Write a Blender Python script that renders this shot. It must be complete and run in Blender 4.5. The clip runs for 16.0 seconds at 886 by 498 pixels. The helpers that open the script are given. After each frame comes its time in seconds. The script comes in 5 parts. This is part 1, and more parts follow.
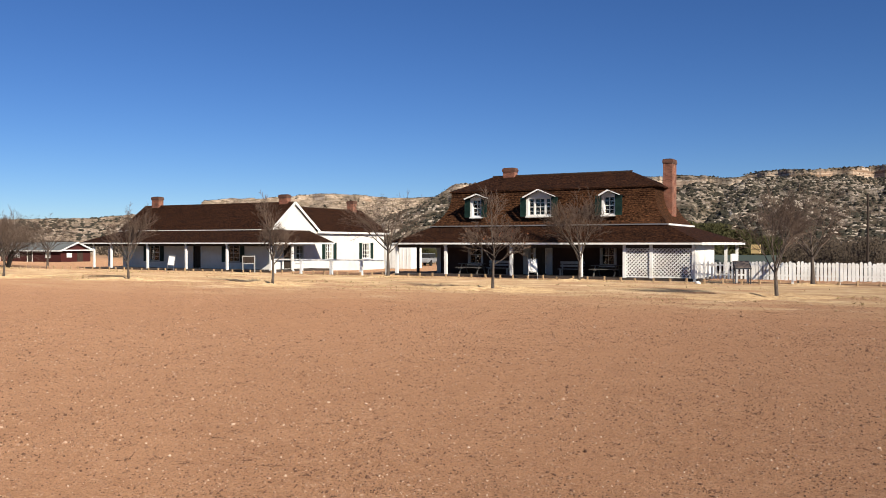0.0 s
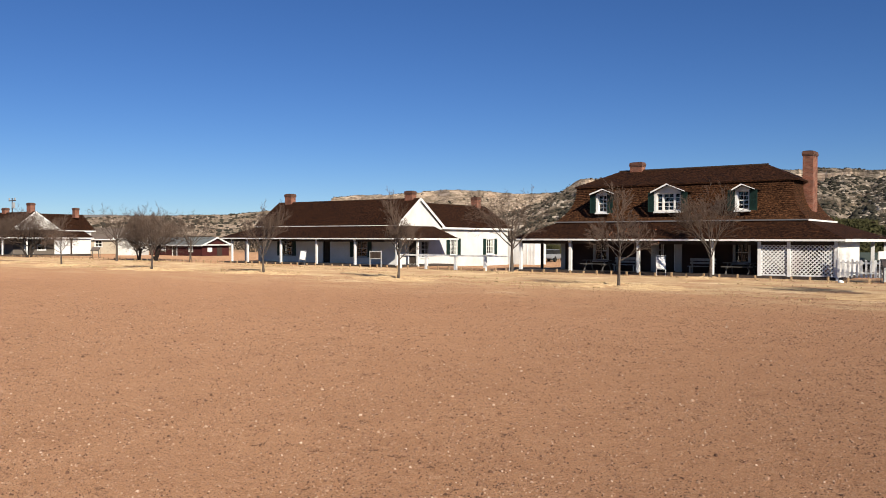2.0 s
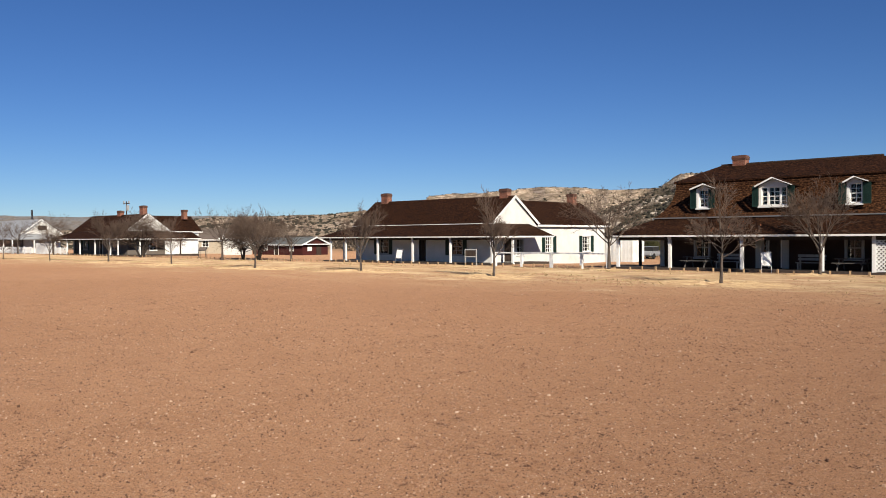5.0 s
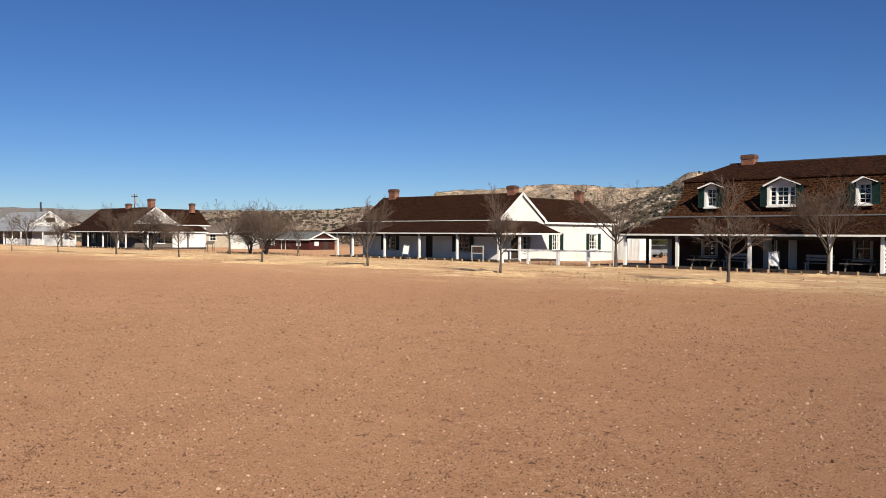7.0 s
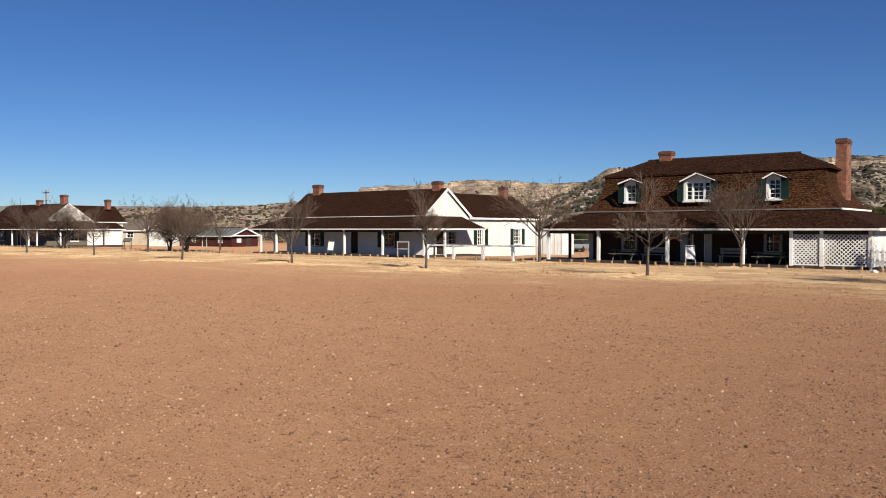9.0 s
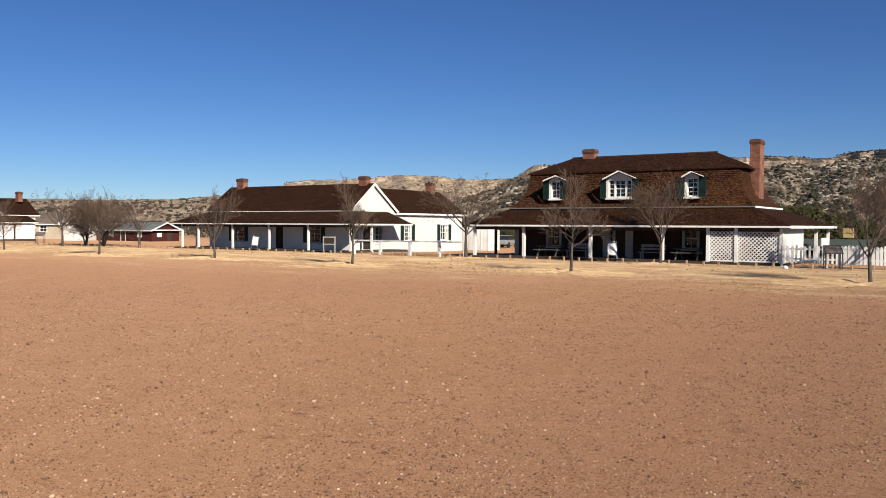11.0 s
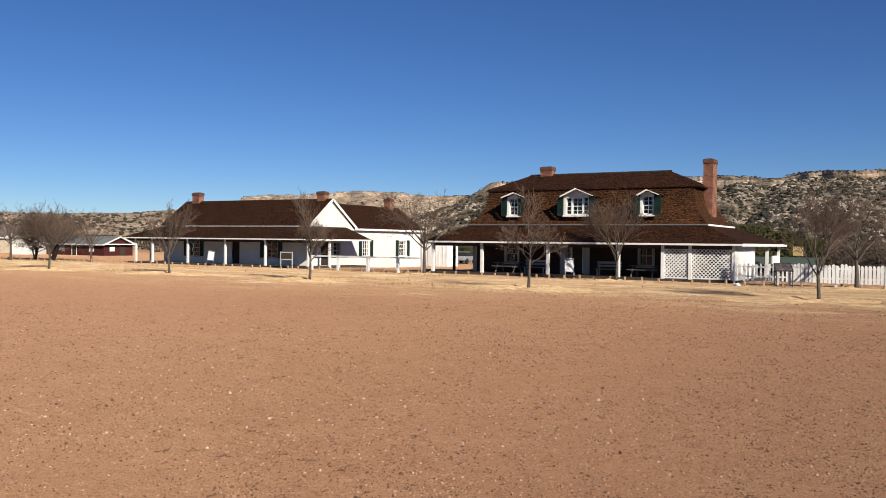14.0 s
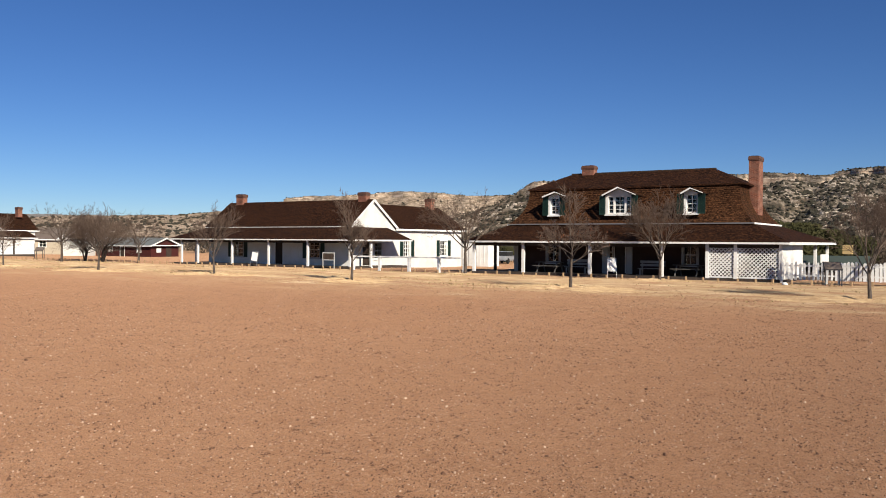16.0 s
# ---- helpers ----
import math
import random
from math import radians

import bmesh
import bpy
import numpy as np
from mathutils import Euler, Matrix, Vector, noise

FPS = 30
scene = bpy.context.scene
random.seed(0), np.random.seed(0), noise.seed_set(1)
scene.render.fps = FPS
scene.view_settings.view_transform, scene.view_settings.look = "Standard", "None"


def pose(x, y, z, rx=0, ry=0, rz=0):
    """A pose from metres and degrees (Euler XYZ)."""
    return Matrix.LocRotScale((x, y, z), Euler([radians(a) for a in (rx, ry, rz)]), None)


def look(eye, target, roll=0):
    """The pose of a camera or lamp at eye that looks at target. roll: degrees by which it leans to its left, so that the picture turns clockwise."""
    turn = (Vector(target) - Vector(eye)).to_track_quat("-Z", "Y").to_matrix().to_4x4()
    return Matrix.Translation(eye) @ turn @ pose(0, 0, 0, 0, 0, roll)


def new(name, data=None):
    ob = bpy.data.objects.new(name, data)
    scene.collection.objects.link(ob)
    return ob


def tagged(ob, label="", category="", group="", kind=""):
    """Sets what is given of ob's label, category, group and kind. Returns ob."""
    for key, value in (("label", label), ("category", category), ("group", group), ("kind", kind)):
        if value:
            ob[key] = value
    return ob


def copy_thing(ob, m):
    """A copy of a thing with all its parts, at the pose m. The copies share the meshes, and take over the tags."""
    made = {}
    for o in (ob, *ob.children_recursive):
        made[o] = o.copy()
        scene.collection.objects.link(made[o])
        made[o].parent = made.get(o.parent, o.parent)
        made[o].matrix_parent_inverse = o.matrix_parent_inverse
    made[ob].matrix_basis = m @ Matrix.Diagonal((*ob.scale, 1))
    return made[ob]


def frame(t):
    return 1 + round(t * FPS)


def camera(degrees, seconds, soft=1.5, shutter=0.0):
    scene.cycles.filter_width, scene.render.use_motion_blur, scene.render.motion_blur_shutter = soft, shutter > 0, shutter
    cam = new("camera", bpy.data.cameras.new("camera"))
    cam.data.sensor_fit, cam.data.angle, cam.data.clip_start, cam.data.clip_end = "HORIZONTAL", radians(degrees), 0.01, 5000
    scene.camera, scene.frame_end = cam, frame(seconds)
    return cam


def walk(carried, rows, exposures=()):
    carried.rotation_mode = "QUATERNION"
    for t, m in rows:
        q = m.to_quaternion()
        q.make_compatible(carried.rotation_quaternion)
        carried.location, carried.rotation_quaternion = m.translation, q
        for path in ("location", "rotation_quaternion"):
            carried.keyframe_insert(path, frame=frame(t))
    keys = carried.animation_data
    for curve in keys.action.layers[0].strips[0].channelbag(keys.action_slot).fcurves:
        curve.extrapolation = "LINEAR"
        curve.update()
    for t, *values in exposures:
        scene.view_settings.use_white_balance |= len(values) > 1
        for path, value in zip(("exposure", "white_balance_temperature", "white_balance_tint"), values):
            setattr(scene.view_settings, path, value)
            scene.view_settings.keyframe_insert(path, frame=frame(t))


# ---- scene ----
cam = camera(56.61, 16.0, soft=0.95)
EYE = (0.0, 0.0, 2.3)
# seconds, yaw, pitch, roll in degrees
PATH = [
    (0.0, 28.00, -0.39, 0.00), (0.5, 29.97, -0.41, 0.33), (1.0, 32.22, -0.38, 0.33), (1.5, 34.47, -0.51, 0.09),
    (2.0, 36.61, -0.69, -0.15), (2.5, 38.30, -0.81, -0.16), (3.0, 39.77, -0.88, 0.08), (3.5, 40.95, -0.83, 0.25),
    (4.0, 41.73, -0.90, 0.43), (4.5, 42.54, -1.00, 0.55), (5.0, 43.22, -0.82, 0.34), (5.5, 43.74, -0.82, 0.20),
    (6.0, 44.03, -0.87, 0.02), (6.5, 44.03, -0.96, -0.16), (7.0, 43.70, -1.08, -0.28), (7.5, 42.98, -1.24, -0.30),
    (8.0, 41.96, -1.43, -0.10), (8.5, 40.27, -1.49, -0.08), (9.0, 38.51, -1.37, 0.02), (9.5, 36.66, -1.30, 0.02),
    (10.0, 35.18, -1.33, -0.03), (10.5, 34.19, -1.47, -0.16), (11.0, 33.42, -1.67, -0.30), (11.5, 32.65, -1.87, -0.39),
    (12.0, 31.61, -2.02, -0.36), (12.5, 30.71, -1.98, -0.14), (13.0, 30.23, -1.35, -0.23), (13.5, 30.29, -0.77, -0.49),
    (14.0, 30.53, -0.53, -0.66), (14.5, 30.67, -0.43, -0.70), (15.0, 31.01, -0.36, -0.66), (15.5, 31.86, -0.51, -0.49),
    (16.0, 33.38, -0.56, -0.39),]
walk(cam, [(t, pose(*EYE, 90 + p, r, y)) for t, y, p, r in PATH], [(0.0, 0.64, 6500, 9), (1.5, 0.58, 6500, 9), (3.0, 0.48, 6500, 9), (5.0, 0.46, 6500, 9), (8.5, 0.45, 6500, 9), (10.0, 0.5, 6500, 9), (12.5, 0.54, 6500, 9), (16.0, 0.54, 6500, 9)])

# ---- world and sun ----
SUN_DIR = Vector((1.0, -0.55, 0.6)).normalized()
world = bpy.data.worlds.new("sky")
world.use_nodes = True
scene.world = world
wn = world.node_tree
sky = wn.nodes.new("ShaderNodeTexSky")
sky.sky_type = "NISHITA"
sky.sun_disc = False
sky.sun_elevation = math.asin(SUN_DIR.z)
sky.sun_rotation = math.atan2(SUN_DIR.x, SUN_DIR.y)
sky.altitude, sky.air_density, sky.dust_density, sky.ozone_density = 2200.0, 1.0, 0.1, 6.5
deep = wn.nodes.new("ShaderNodeHueSaturation")
deep.inputs["Saturation"].default_value = 1.1
deep.inputs["Hue"].default_value = 0.509
wn.links.new(sky.outputs[0], deep.inputs["Color"])
wn.links.new(deep.outputs[0], wn.nodes["Background"].inputs[0])
wn.nodes["Background"].inputs[1].default_value = 0.056
sun = new("sun", bpy.data.lights.new("sun", "SUN"))
sun.data.energy, sun.data.angle, sun.data.color = 4.9, radians(0.53), (1.0, 0.91, 0.77)
sun.matrix_world = look((0, 0, 0), -SUN_DIR)
sun.location = (0, 0, 60)


# ---- materials ----
class Nodes:
    """A short way to write a node material."""

    def __init__(self, name, rough=0.8, metal=0.0, spec=0.3):
        self.mat = bpy.data.materials.new(name)
        self.mat.use_nodes = True
        self.t = self.mat.node_tree
        self.b = self.t.nodes["Principled BSDF"]
        self.b.inputs["Roughness"].default_value = rough
        self.b.inputs["Metallic"].default_value = metal
        self.b.inputs["Specular IOR Level"].default_value = spec
        self.pos = self.t.nodes.new("ShaderNodeNewGeometry").outputs["Position"]

    def put(self, sock, val):
        if isinstance(val, bpy.types.NodeSocket):
            self.t.links.new(val, sock)
        else:
            sock.default_value = val

    def math(self, op, a, b=0.0, clamp=False):
        n = self.t.nodes.new("ShaderNodeMath")
        n.operation, n.use_clamp = op, clamp
        self.put(n.inputs[0], a), self.put(n.inputs[1], b)
        return n.outputs[0]

    def split(self, v):
        n = self.t.nodes.new("ShaderNodeSeparateXYZ")
        self.put(n.inputs[0], v)
        return n.outputs

    def join(self, x, y, z=0.0):
        n = self.t.nodes.new("ShaderNodeCombineXYZ")
        self.put(n.inputs[0], x), self.put(n.inputs[1], y), self.put(n.inputs[2], z)
        return n.outputs[0]

    def noise(self, scale, detail=4.0, rough=0.55, vec=None):
        n = self.t.nodes.new("ShaderNodeTexNoise")
        n.inputs["Scale"].default_value, n.inputs["Detail"].default_value, n.inputs["Roughness"].default_value = scale, detail, rough
        self.put(n.inputs["Vector"], self.pos if vec is None else vec)
        return n.outputs["Fac"]

    def voronoi(self, scale, out="Distance", vec=None, feature="F1"):
        n = self.t.nodes.new("ShaderNodeTexVoronoi")
        n.feature = feature
        n.inputs["Scale"].default_value = scale
        self.put(n.inputs["Vector"], self.pos if vec is None else vec)
        return n.outputs[out]

    def ramp(self, fac, *stops):
        n = self.t.nodes.new("ShaderNodeValToRGB")
        e = n.color_ramp.elements
        while len(e) < len(stops):
            e.new(0.5)
        for el, (p, col) in zip(e, stops):
            el.position = p
            el.color = (*col, 1) if isinstance(col, tuple) else (col, col, col, 1)
        self.put(n.inputs[0], fac)
        return n.outputs[0]

    def mix(self, fac, a, b, how="MIX"):
        n = self.t.nodes.new("ShaderNodeMix")
        n.data_type, n.blend_type = "RGBA", how
        self.put(n.inputs[0], fac)
        self.put(n.inputs[6], (*a, 1) if isinstance(a, tuple) else a)
        self.put(n.inputs[7], (*b, 1) if isinstance(b, tuple) else b)
        return n.outputs[2]

    def brick(self, vec, scale, w, h, mortar, c1, c2, cm):
        n = self.t.nodes.new("ShaderNodeTexBrick")
        self.put(n.inputs["Vector"], vec)
        for k, v in (("Scale", scale), ("Brick Width", w), ("Row Height", h), ("Mortar Size", mortar), ("Color1", (*c1, 1)), ("Color2", (*c2, 1)), ("Mortar", (*cm, 1))):
            n.inputs[k].default_value = v
        n.inputs["Mortar Smooth"].default_value = 0.2
        return n.outputs["Color"], n.outputs["Fac"]

    def facade(self):
        """Across and up the face: x or y by the way it faces, and z."""
        g = self.t.nodes.new("ShaderNodeNewGeometry")
        n = self.split(g.outputs["True Normal"])
        p = self.split(self.pos)
        sideways = self.math("GREATER_THAN", self.math("ABSOLUTE", n[0]), self.math("ABSOLUTE", n[1]))
        m = self.t.nodes.new("ShaderNodeMix")
        self.put(m.inputs[0], sideways), self.put(m.inputs[2], p[0]), self.put(m.inputs[3], p[1])
        return self.join(m.outputs[0], p[2])

    def bump(self, height, strength=0.5, dist=0.02):
        n = self.t.nodes.new("ShaderNodeBump")
        n.inputs["Strength"].default_value, n.inputs["Distance"].default_value = strength, dist
        self.put(n.inputs["Height"], height)
        self.put(self.b.inputs["Normal"], n.outputs[0])

    def done(self, colour):
        self.put(self.b.inputs["Base Color"], (*colour, 1) if isinstance(colour, tuple) else colour)
        return self.mat


def paint(name, colour, worn, rough=0.6, grain=3.0):
    n = Nodes(name, rough)
    big, small = n.noise(0.8, 5), n.noise(grain * 4, 4)
    c = n.mix(n.ramp(big, (0.42, 0.0), (0.78, 0.7)), colour, worn)
    c = n.mix(n.ramp(small, (0.5, 0.0), (0.8, 0.45)), c, worn)
    n.bump(small, 0.3, 0.01)
    return n.done(c)


def wood(name, dark, light, rough=0.8):
    n = Nodes(name, rough)
    p = n.split(n.pos)
    g = n.noise(9.0, 5, 0.6, n.join(p[0], p[1], n.math("MULTIPLY", p[2], 0.15)))
    info = n.t.nodes.new("ShaderNodeObjectInfo")
    c = n.mix(n.ramp(g, (0.3, 0.0), (0.75, 1.0)), dark, light)
    c = n.mix(n.math("MULTIPLY", info.outputs["Random"], 0.35), c, dark)
    n.bump(g, 0.4, 0.01)
    return n.done(c)


def shingles(name, dark, mid, warm, row=0.16, light=0.5, wide=0.17):
    n = Nodes(name, 0.9, spec=0.06)
    v = n.facade()
    col, fac = n.brick(v, 1.0, wide, row, 0.012, dark, mid, (0.008, 0.006, 0.005))
    vs = n.split(v)
    patch = n.noise(0.7, 5, 0.65)
    fine = n.noise(1.0, 3, 0.7, n.join(n.math("MULTIPLY", vs[0], 6.0), n.math("MULTIPLY", vs[1], 13.0)))
    streak = n.noise(1.0, 4, 0.7, n.join(n.math("MULTIPLY", vs[0], 1.1), n.math("MULTIPLY", vs[1], 7.0)))
    col = n.mix(n.ramp(patch, (0.42, 0.0), (0.72, light * 0.6)), col, warm)
    col = n.mix(n.ramp(streak, (0.5, 0.0), (0.7, light)), col, warm)
    col = n.mix(n.ramp(fine, (0.5, 0.0), (0.66, light * 1.4)), col, tuple(c * 1.7 for c in warm))
    col = n.mix(n.ramp(fine, (0.32, 0.8), (0.46, 0.0)), col, dark)
    # the butt of each row throws a thin dark line
    saw = n.math("FRACT", n.math("DIVIDE", vs[1], row))
    n.bump(n.math("ADD", n.math("ADD", n.math("MULTIPLY", fac, -1.0), fine), n.math("MULTIPLY", saw, -0.8)), 0.8, 0.03)
    return n.done(col)


def bricks(name, c1, c2, mortar):
    n = Nodes(name, 0.9, spec=0.2)
    col, fac = n.brick(n.facade(), 1.0, 0.23, 0.075, 0.01, c1, c2, mortar)
    soot = n.noise(1.6, 4)
    col = n.mix(n.ramp(soot, (0.4, 0.0), (0.7, 0.7)), col, (0.075, 0.04, 0.03))
    n.bump(n.math("MULTIPLY", fac, -1.0), 0.6, 0.01)
    return n.done(col)


WHITE = paint("white_paint", (0.78, 0.77, 0.75), (0.55, 0.5, 0.44))
WHITE_WALL = paint("white_plaster", (0.71, 0.69, 0.655), (0.55, 0.51, 0.455), 0.85, 1.5)
# plaster whose dark colour carries the shade under a porch
SHADED_WALL = paint("porch_shaded_plaster", (0.15, 0.125, 0.107), (0.11, 0.09, 0.075), 0.9, 1.5)
# grey boards, and white window frames greyed for the shade under porches
GREY_AND_SHADED_WHITE = paint("grey_and_shaded_white_paint", (0.4, 0.39, 0.37), (0.28, 0.27, 0.25), 0.7)
WHITE_FENCE = paint("fence_paint", (0.8, 0.79, 0.77), (0.5, 0.45, 0.4), 0.7)
GREEN = paint("green_shutter_paint", (0.007, 0.025, 0.019), (0.013, 0.038, 0.03), 0.65)
# brown plaster, its colour taken darker still for the deep porch shade
BROWN_WALL = paint("shade_darkened_brown_plaster", (0.035, 0.017, 0.013), (0.055, 0.03, 0.022), 0.9)
DARK_WOOD = wood("dark_stained_wood", (0.025, 0.018, 0.014), (0.07, 0.045, 0.032))
DECK = wood("weathered_boards", (0.04, 0.028, 0.022), (0.1, 0.072, 0.055))
STAKE = wood("raw_timber", (0.3, 0.19, 0.1), (0.5, 0.34, 0.2))
GREY_WOOD = wood("grey_bench_wood", (0.08, 0.072, 0.065), (0.15, 0.137, 0.125))
BENCH_PAINT = wood("worn_pale_bench_paint", (0.26, 0.25, 0.235), (0.42, 0.4, 0.375))
ROOF = shingles("dark_brown_shingles", (0.008, 0.0035, 0.002), (0.042, 0.0165, 0.008), (0.075, 0.031, 0.015), 0.075, 0.36, 0.2)
MANSARD = shingles("warm_brown_shingles", (0.008, 0.0035, 0.002), (0.066, 0.03, 0.0145), (0.105, 0.045, 0.021), 0.1235, 0.5)
BRICK = bricks("red_chimney_brick", (0.28, 0.1, 0.06), (0.15, 0.05, 0.032), (0.33, 0.2, 0.145))
SOOTY_BRICK = bricks("sooty_chimney_brick", (0.14, 0.055, 0.037), (0.085, 0.035, 0.025), (0.15, 0.1, 0.075))
METAL = Nodes("dark_metal", 0.5, 0.8).done((0.06, 0.06, 0.065))
SIGN_FACE = paint("printed_sign_face", (0.13, 0.1, 0.08), (0.26, 0.22, 0.19), 0.35)
GUTTER = Nodes("grey_metal_gutter", 0.35, 0.6).done((0.3, 0.29, 0.28))
GREY_ROOF = paint("grey_metal_roof", (0.34, 0.35, 0.36), (0.24, 0.23, 0.22), 0.55)
TAN_ROOF = paint("brown_composition_roof", (0.14, 0.11, 0.09), (0.2, 0.16, 0.13), 0.9)
RED_WALL = paint("barn_red_paint", (0.06, 0.011, 0.0095), (0.04, 0.012, 0.01), 0.85)
TAN_WALL = paint("tan_stucco", (0.5, 0.42, 0.32), (0.4, 0.33, 0.25), 0.9)
BARN_ROOF = paint("dull_green_grey_metal", (0.17, 0.185, 0.175), (0.12, 0.125, 0.115), 0.6)
GREEN_ROOF = paint("dull_green_roof", (0.06, 0.08, 0.065), (0.09, 0.1, 0.08), 0.7)
TANK = paint("faded_yellow_metal", (0.55, 0.4, 0.19), (0.36, 0.22, 0.1), 0.6)
CAR_PAINT = Nodes("silver_car_paint", 0.3, 0.4).done((0.45, 0.46, 0.48))
RUBBER = Nodes("black_rubber", 0.9).done((0.02, 0.02, 0.02))
# near black, stands for the darkness inside rooms and flues
INNER_SHADE = Nodes("black_inner_shade", 0.95).done((0.006, 0.006, 0.006))


def glass():
    n = Nodes("window_glass", 0.03)
    n.b.inputs["Transmission Weight"].default_value = 1.0
    n.b.inputs["IOR"].default_value = 1.45
    return n.done((0.8, 0.83, 0.83))


GLASS = glass()


def bark(name, dark, light):
    n = Nodes(name, 0.9, spec=0.2)
    p = n.split(n.pos)
    g = n.noise(14.0, 5, 0.6, n.join(p[0], p[1], n.math("MULTIPLY", p[2], 0.3)))
    n.bump(g, 0.6, 0.02)
    return n.done(n.mix(n.ramp(g, (0.35, 0.0), (0.7, 1.0)), dark, light))


BARK = bark("grey_brown_bark", (0.05, 0.038, 0.031), (0.14, 0.11, 0.09))
DARK_BARK = bark("blackish_old_bark", (0.02, 0.015, 0.012), (0.06, 0.046, 0.037))
TWIG = paint("bare_twigs", (0.105, 0.07, 0.052), (0.17, 0.12, 0.09), 0.9)
LEAF = paint("dry_red_leaves", (0.2, 0.075, 0.035), (0.14, 0.06, 0.03), 0.8)
SHRUB = paint("olive_juniper", (0.034, 0.033, 0.01), (0.06, 0.055, 0.018), 0.9)
BRUSH = paint("grey_brown_brush", (0.05, 0.036, 0.026), (0.085, 0.065, 0.045), 0.95)
LIMEROCK = paint("pale_limestone", (0.47, 0.4, 0.33), (0.29, 0.235, 0.19), 0.95)
SCRUB = paint("hill_scrub", (0.032, 0.030, 0.021), (0.058, 0.048, 0.033), 0.95)
STRAW = paint("dry_grass_blades", (0.5, 0.37, 0.2), (0.4, 0.28, 0.145), 0.9)


def dirt():
    n = Nodes("red_dirt_and_dry_grass", 0.95, spec=0.1)
    n.b.inputs["Diffuse Roughness"].default_value = 1.0
    p = n.split(n.pos)
    flat = n.join(p[0], p[1])
    big, mid, fine, grit = n.noise(0.06, 5, 0.6, flat), n.noise(0.9, 5, 0.6, flat), n.noise(11.0, 5, 0.65, flat), n.noise(60.0, 3, 0.6, flat)
    soil = n.mix(n.ramp(big, (0.35, 0.0), (0.65, 1.0)), (0.335, 0.178, 0.098), (0.385, 0.214, 0.123))
    soil = n.mix(n.ramp(mid, (0.4, 0.0), (0.75, 0.6)), soil, (0.28, 0.142, 0.077))
    soil = n.mix(n.ramp(fine, (0.45, 0.0), (0.7, 0.5)), soil, (0.395, 0.243, 0.153))
    soil = n.mix(n.ramp(grit, (0.36, 0.7), (0.48, 0.0)), soil, (0.136, 0.065, 0.037))
    speck = n.noise(24.0, 4, 0.75, flat)
    soil = n.mix(n.ramp(speck, (0.34, 0.8), (0.44, 0.0)), soil, (0.096, 0.047, 0.030))
    soil = n.mix(n.ramp(speck, (0.58, 0.0), (0.68, 0.8)), soil, (0.408, 0.280, 0.199))
    patch = n.noise(5.0, 5, 0.8, flat)
    soil = n.mix(n.ramp(patch, (0.34, 0.55), (0.44, 0.0)), soil, (0.165, 0.083, 0.047))
    soil = n.mix(n.ramp(patch, (0.56, 0.0), (0.68, 0.5)), soil, (0.470, 0.310, 0.205))
    # pale gravel pressed into the soil
    vor = n.voronoi(26.0, vec=flat)
    peb = n.math("MULTIPLY", n.ramp(vor, (0.1, 1.0), (0.17, 0.0)), n.ramp(n.noise(14.0, 2, 0.5, flat), (0.52, 0.0), (0.6, 1.0)))
    soil = n.mix(n.math("MULTIPLY", peb, 0.8), soil, (0.344, 0.249, 0.186))
    # straw strip along the houses
    edge = n.math("ADD", p[1], n.math("MULTIPLY", n.math("SUBTRACT", n.noise(0.22, 7, 0.75, n.join(n.math("MULTIPLY", p[0], 0.45), p[1])), 0.5), 34.0))
    straw = n.math("MULTIPLY", n.ramp(n.math("DIVIDE", n.math("SUBTRACT", edge, 25.0), 14.0), (0.1, 0.0), (0.55, 0.3), (0.95, 1.0)),
                   n.ramp(n.math("DIVIDE", n.math("SUBTRACT", edge, 48.0), 4.0), (0.2, 1.0), (0.8, 0.15)))
    straw_mask = n.math("MULTIPLY", straw, n.ramp(n.noise(0.6, 6, 0.72, n.join(n.math("MULTIPLY", p[0], 0.4), p[1])), (0.38, 0.12), (0.56, 1.0)))
    grass = n.mix(n.ramp(n.noise(2.5, 5, 0.7, flat), (0.35, 0.0), (0.7, 1.0)), (0.400, 0.275, 0.150), (0.560, 0.425, 0.255))
    pale = n.noise(0.8, 6, 0.7, n.join(n.math("MULTIPLY", p[0], 0.3), p[1]))
    grass = n.mix(n.ramp(pale, (0.54, 0.0), (0.64, 0.9)), grass, (0.68, 0.53, 0.35))
    grass = n.mix(n.ramp(pale, (0.32, 0.75), (0.42, 0.0)), grass, (0.23, 0.14, 0.08))
    col = n.mix(n.math("MULTIPLY", straw_mask, 0.95), soil, grass)
    # scrubland far off
    far = n.ramp(n.math("DIVIDE", n.math("SUBTRACT", p[1], 85.0), 60.0), (0.0, 0.0), (1.0, 1.0))
    scrub = n.mix(n.ramp(n.noise(0.12, 6, 0.7, flat), (0.4, 0.0), (0.6, 1.0)), (0.22, 0.15, 0.095), (0.08, 0.066, 0.043))
    col = n.mix(far, col, scrub)
    h = n.math("ADD", n.math("ADD", n.math("MULTIPLY", fine, 0.5), n.math("MULTIPLY", grit, 0.3)), n.math("ADD", n.math("MULTIPLY", peb, 0.35), n.math("ADD", n.math("MULTIPLY", mid, 0.6), n.math("MULTIPLY", speck, 0.7))))
    n.bump(h, 1.0, 0.05)
    return n.done(col)


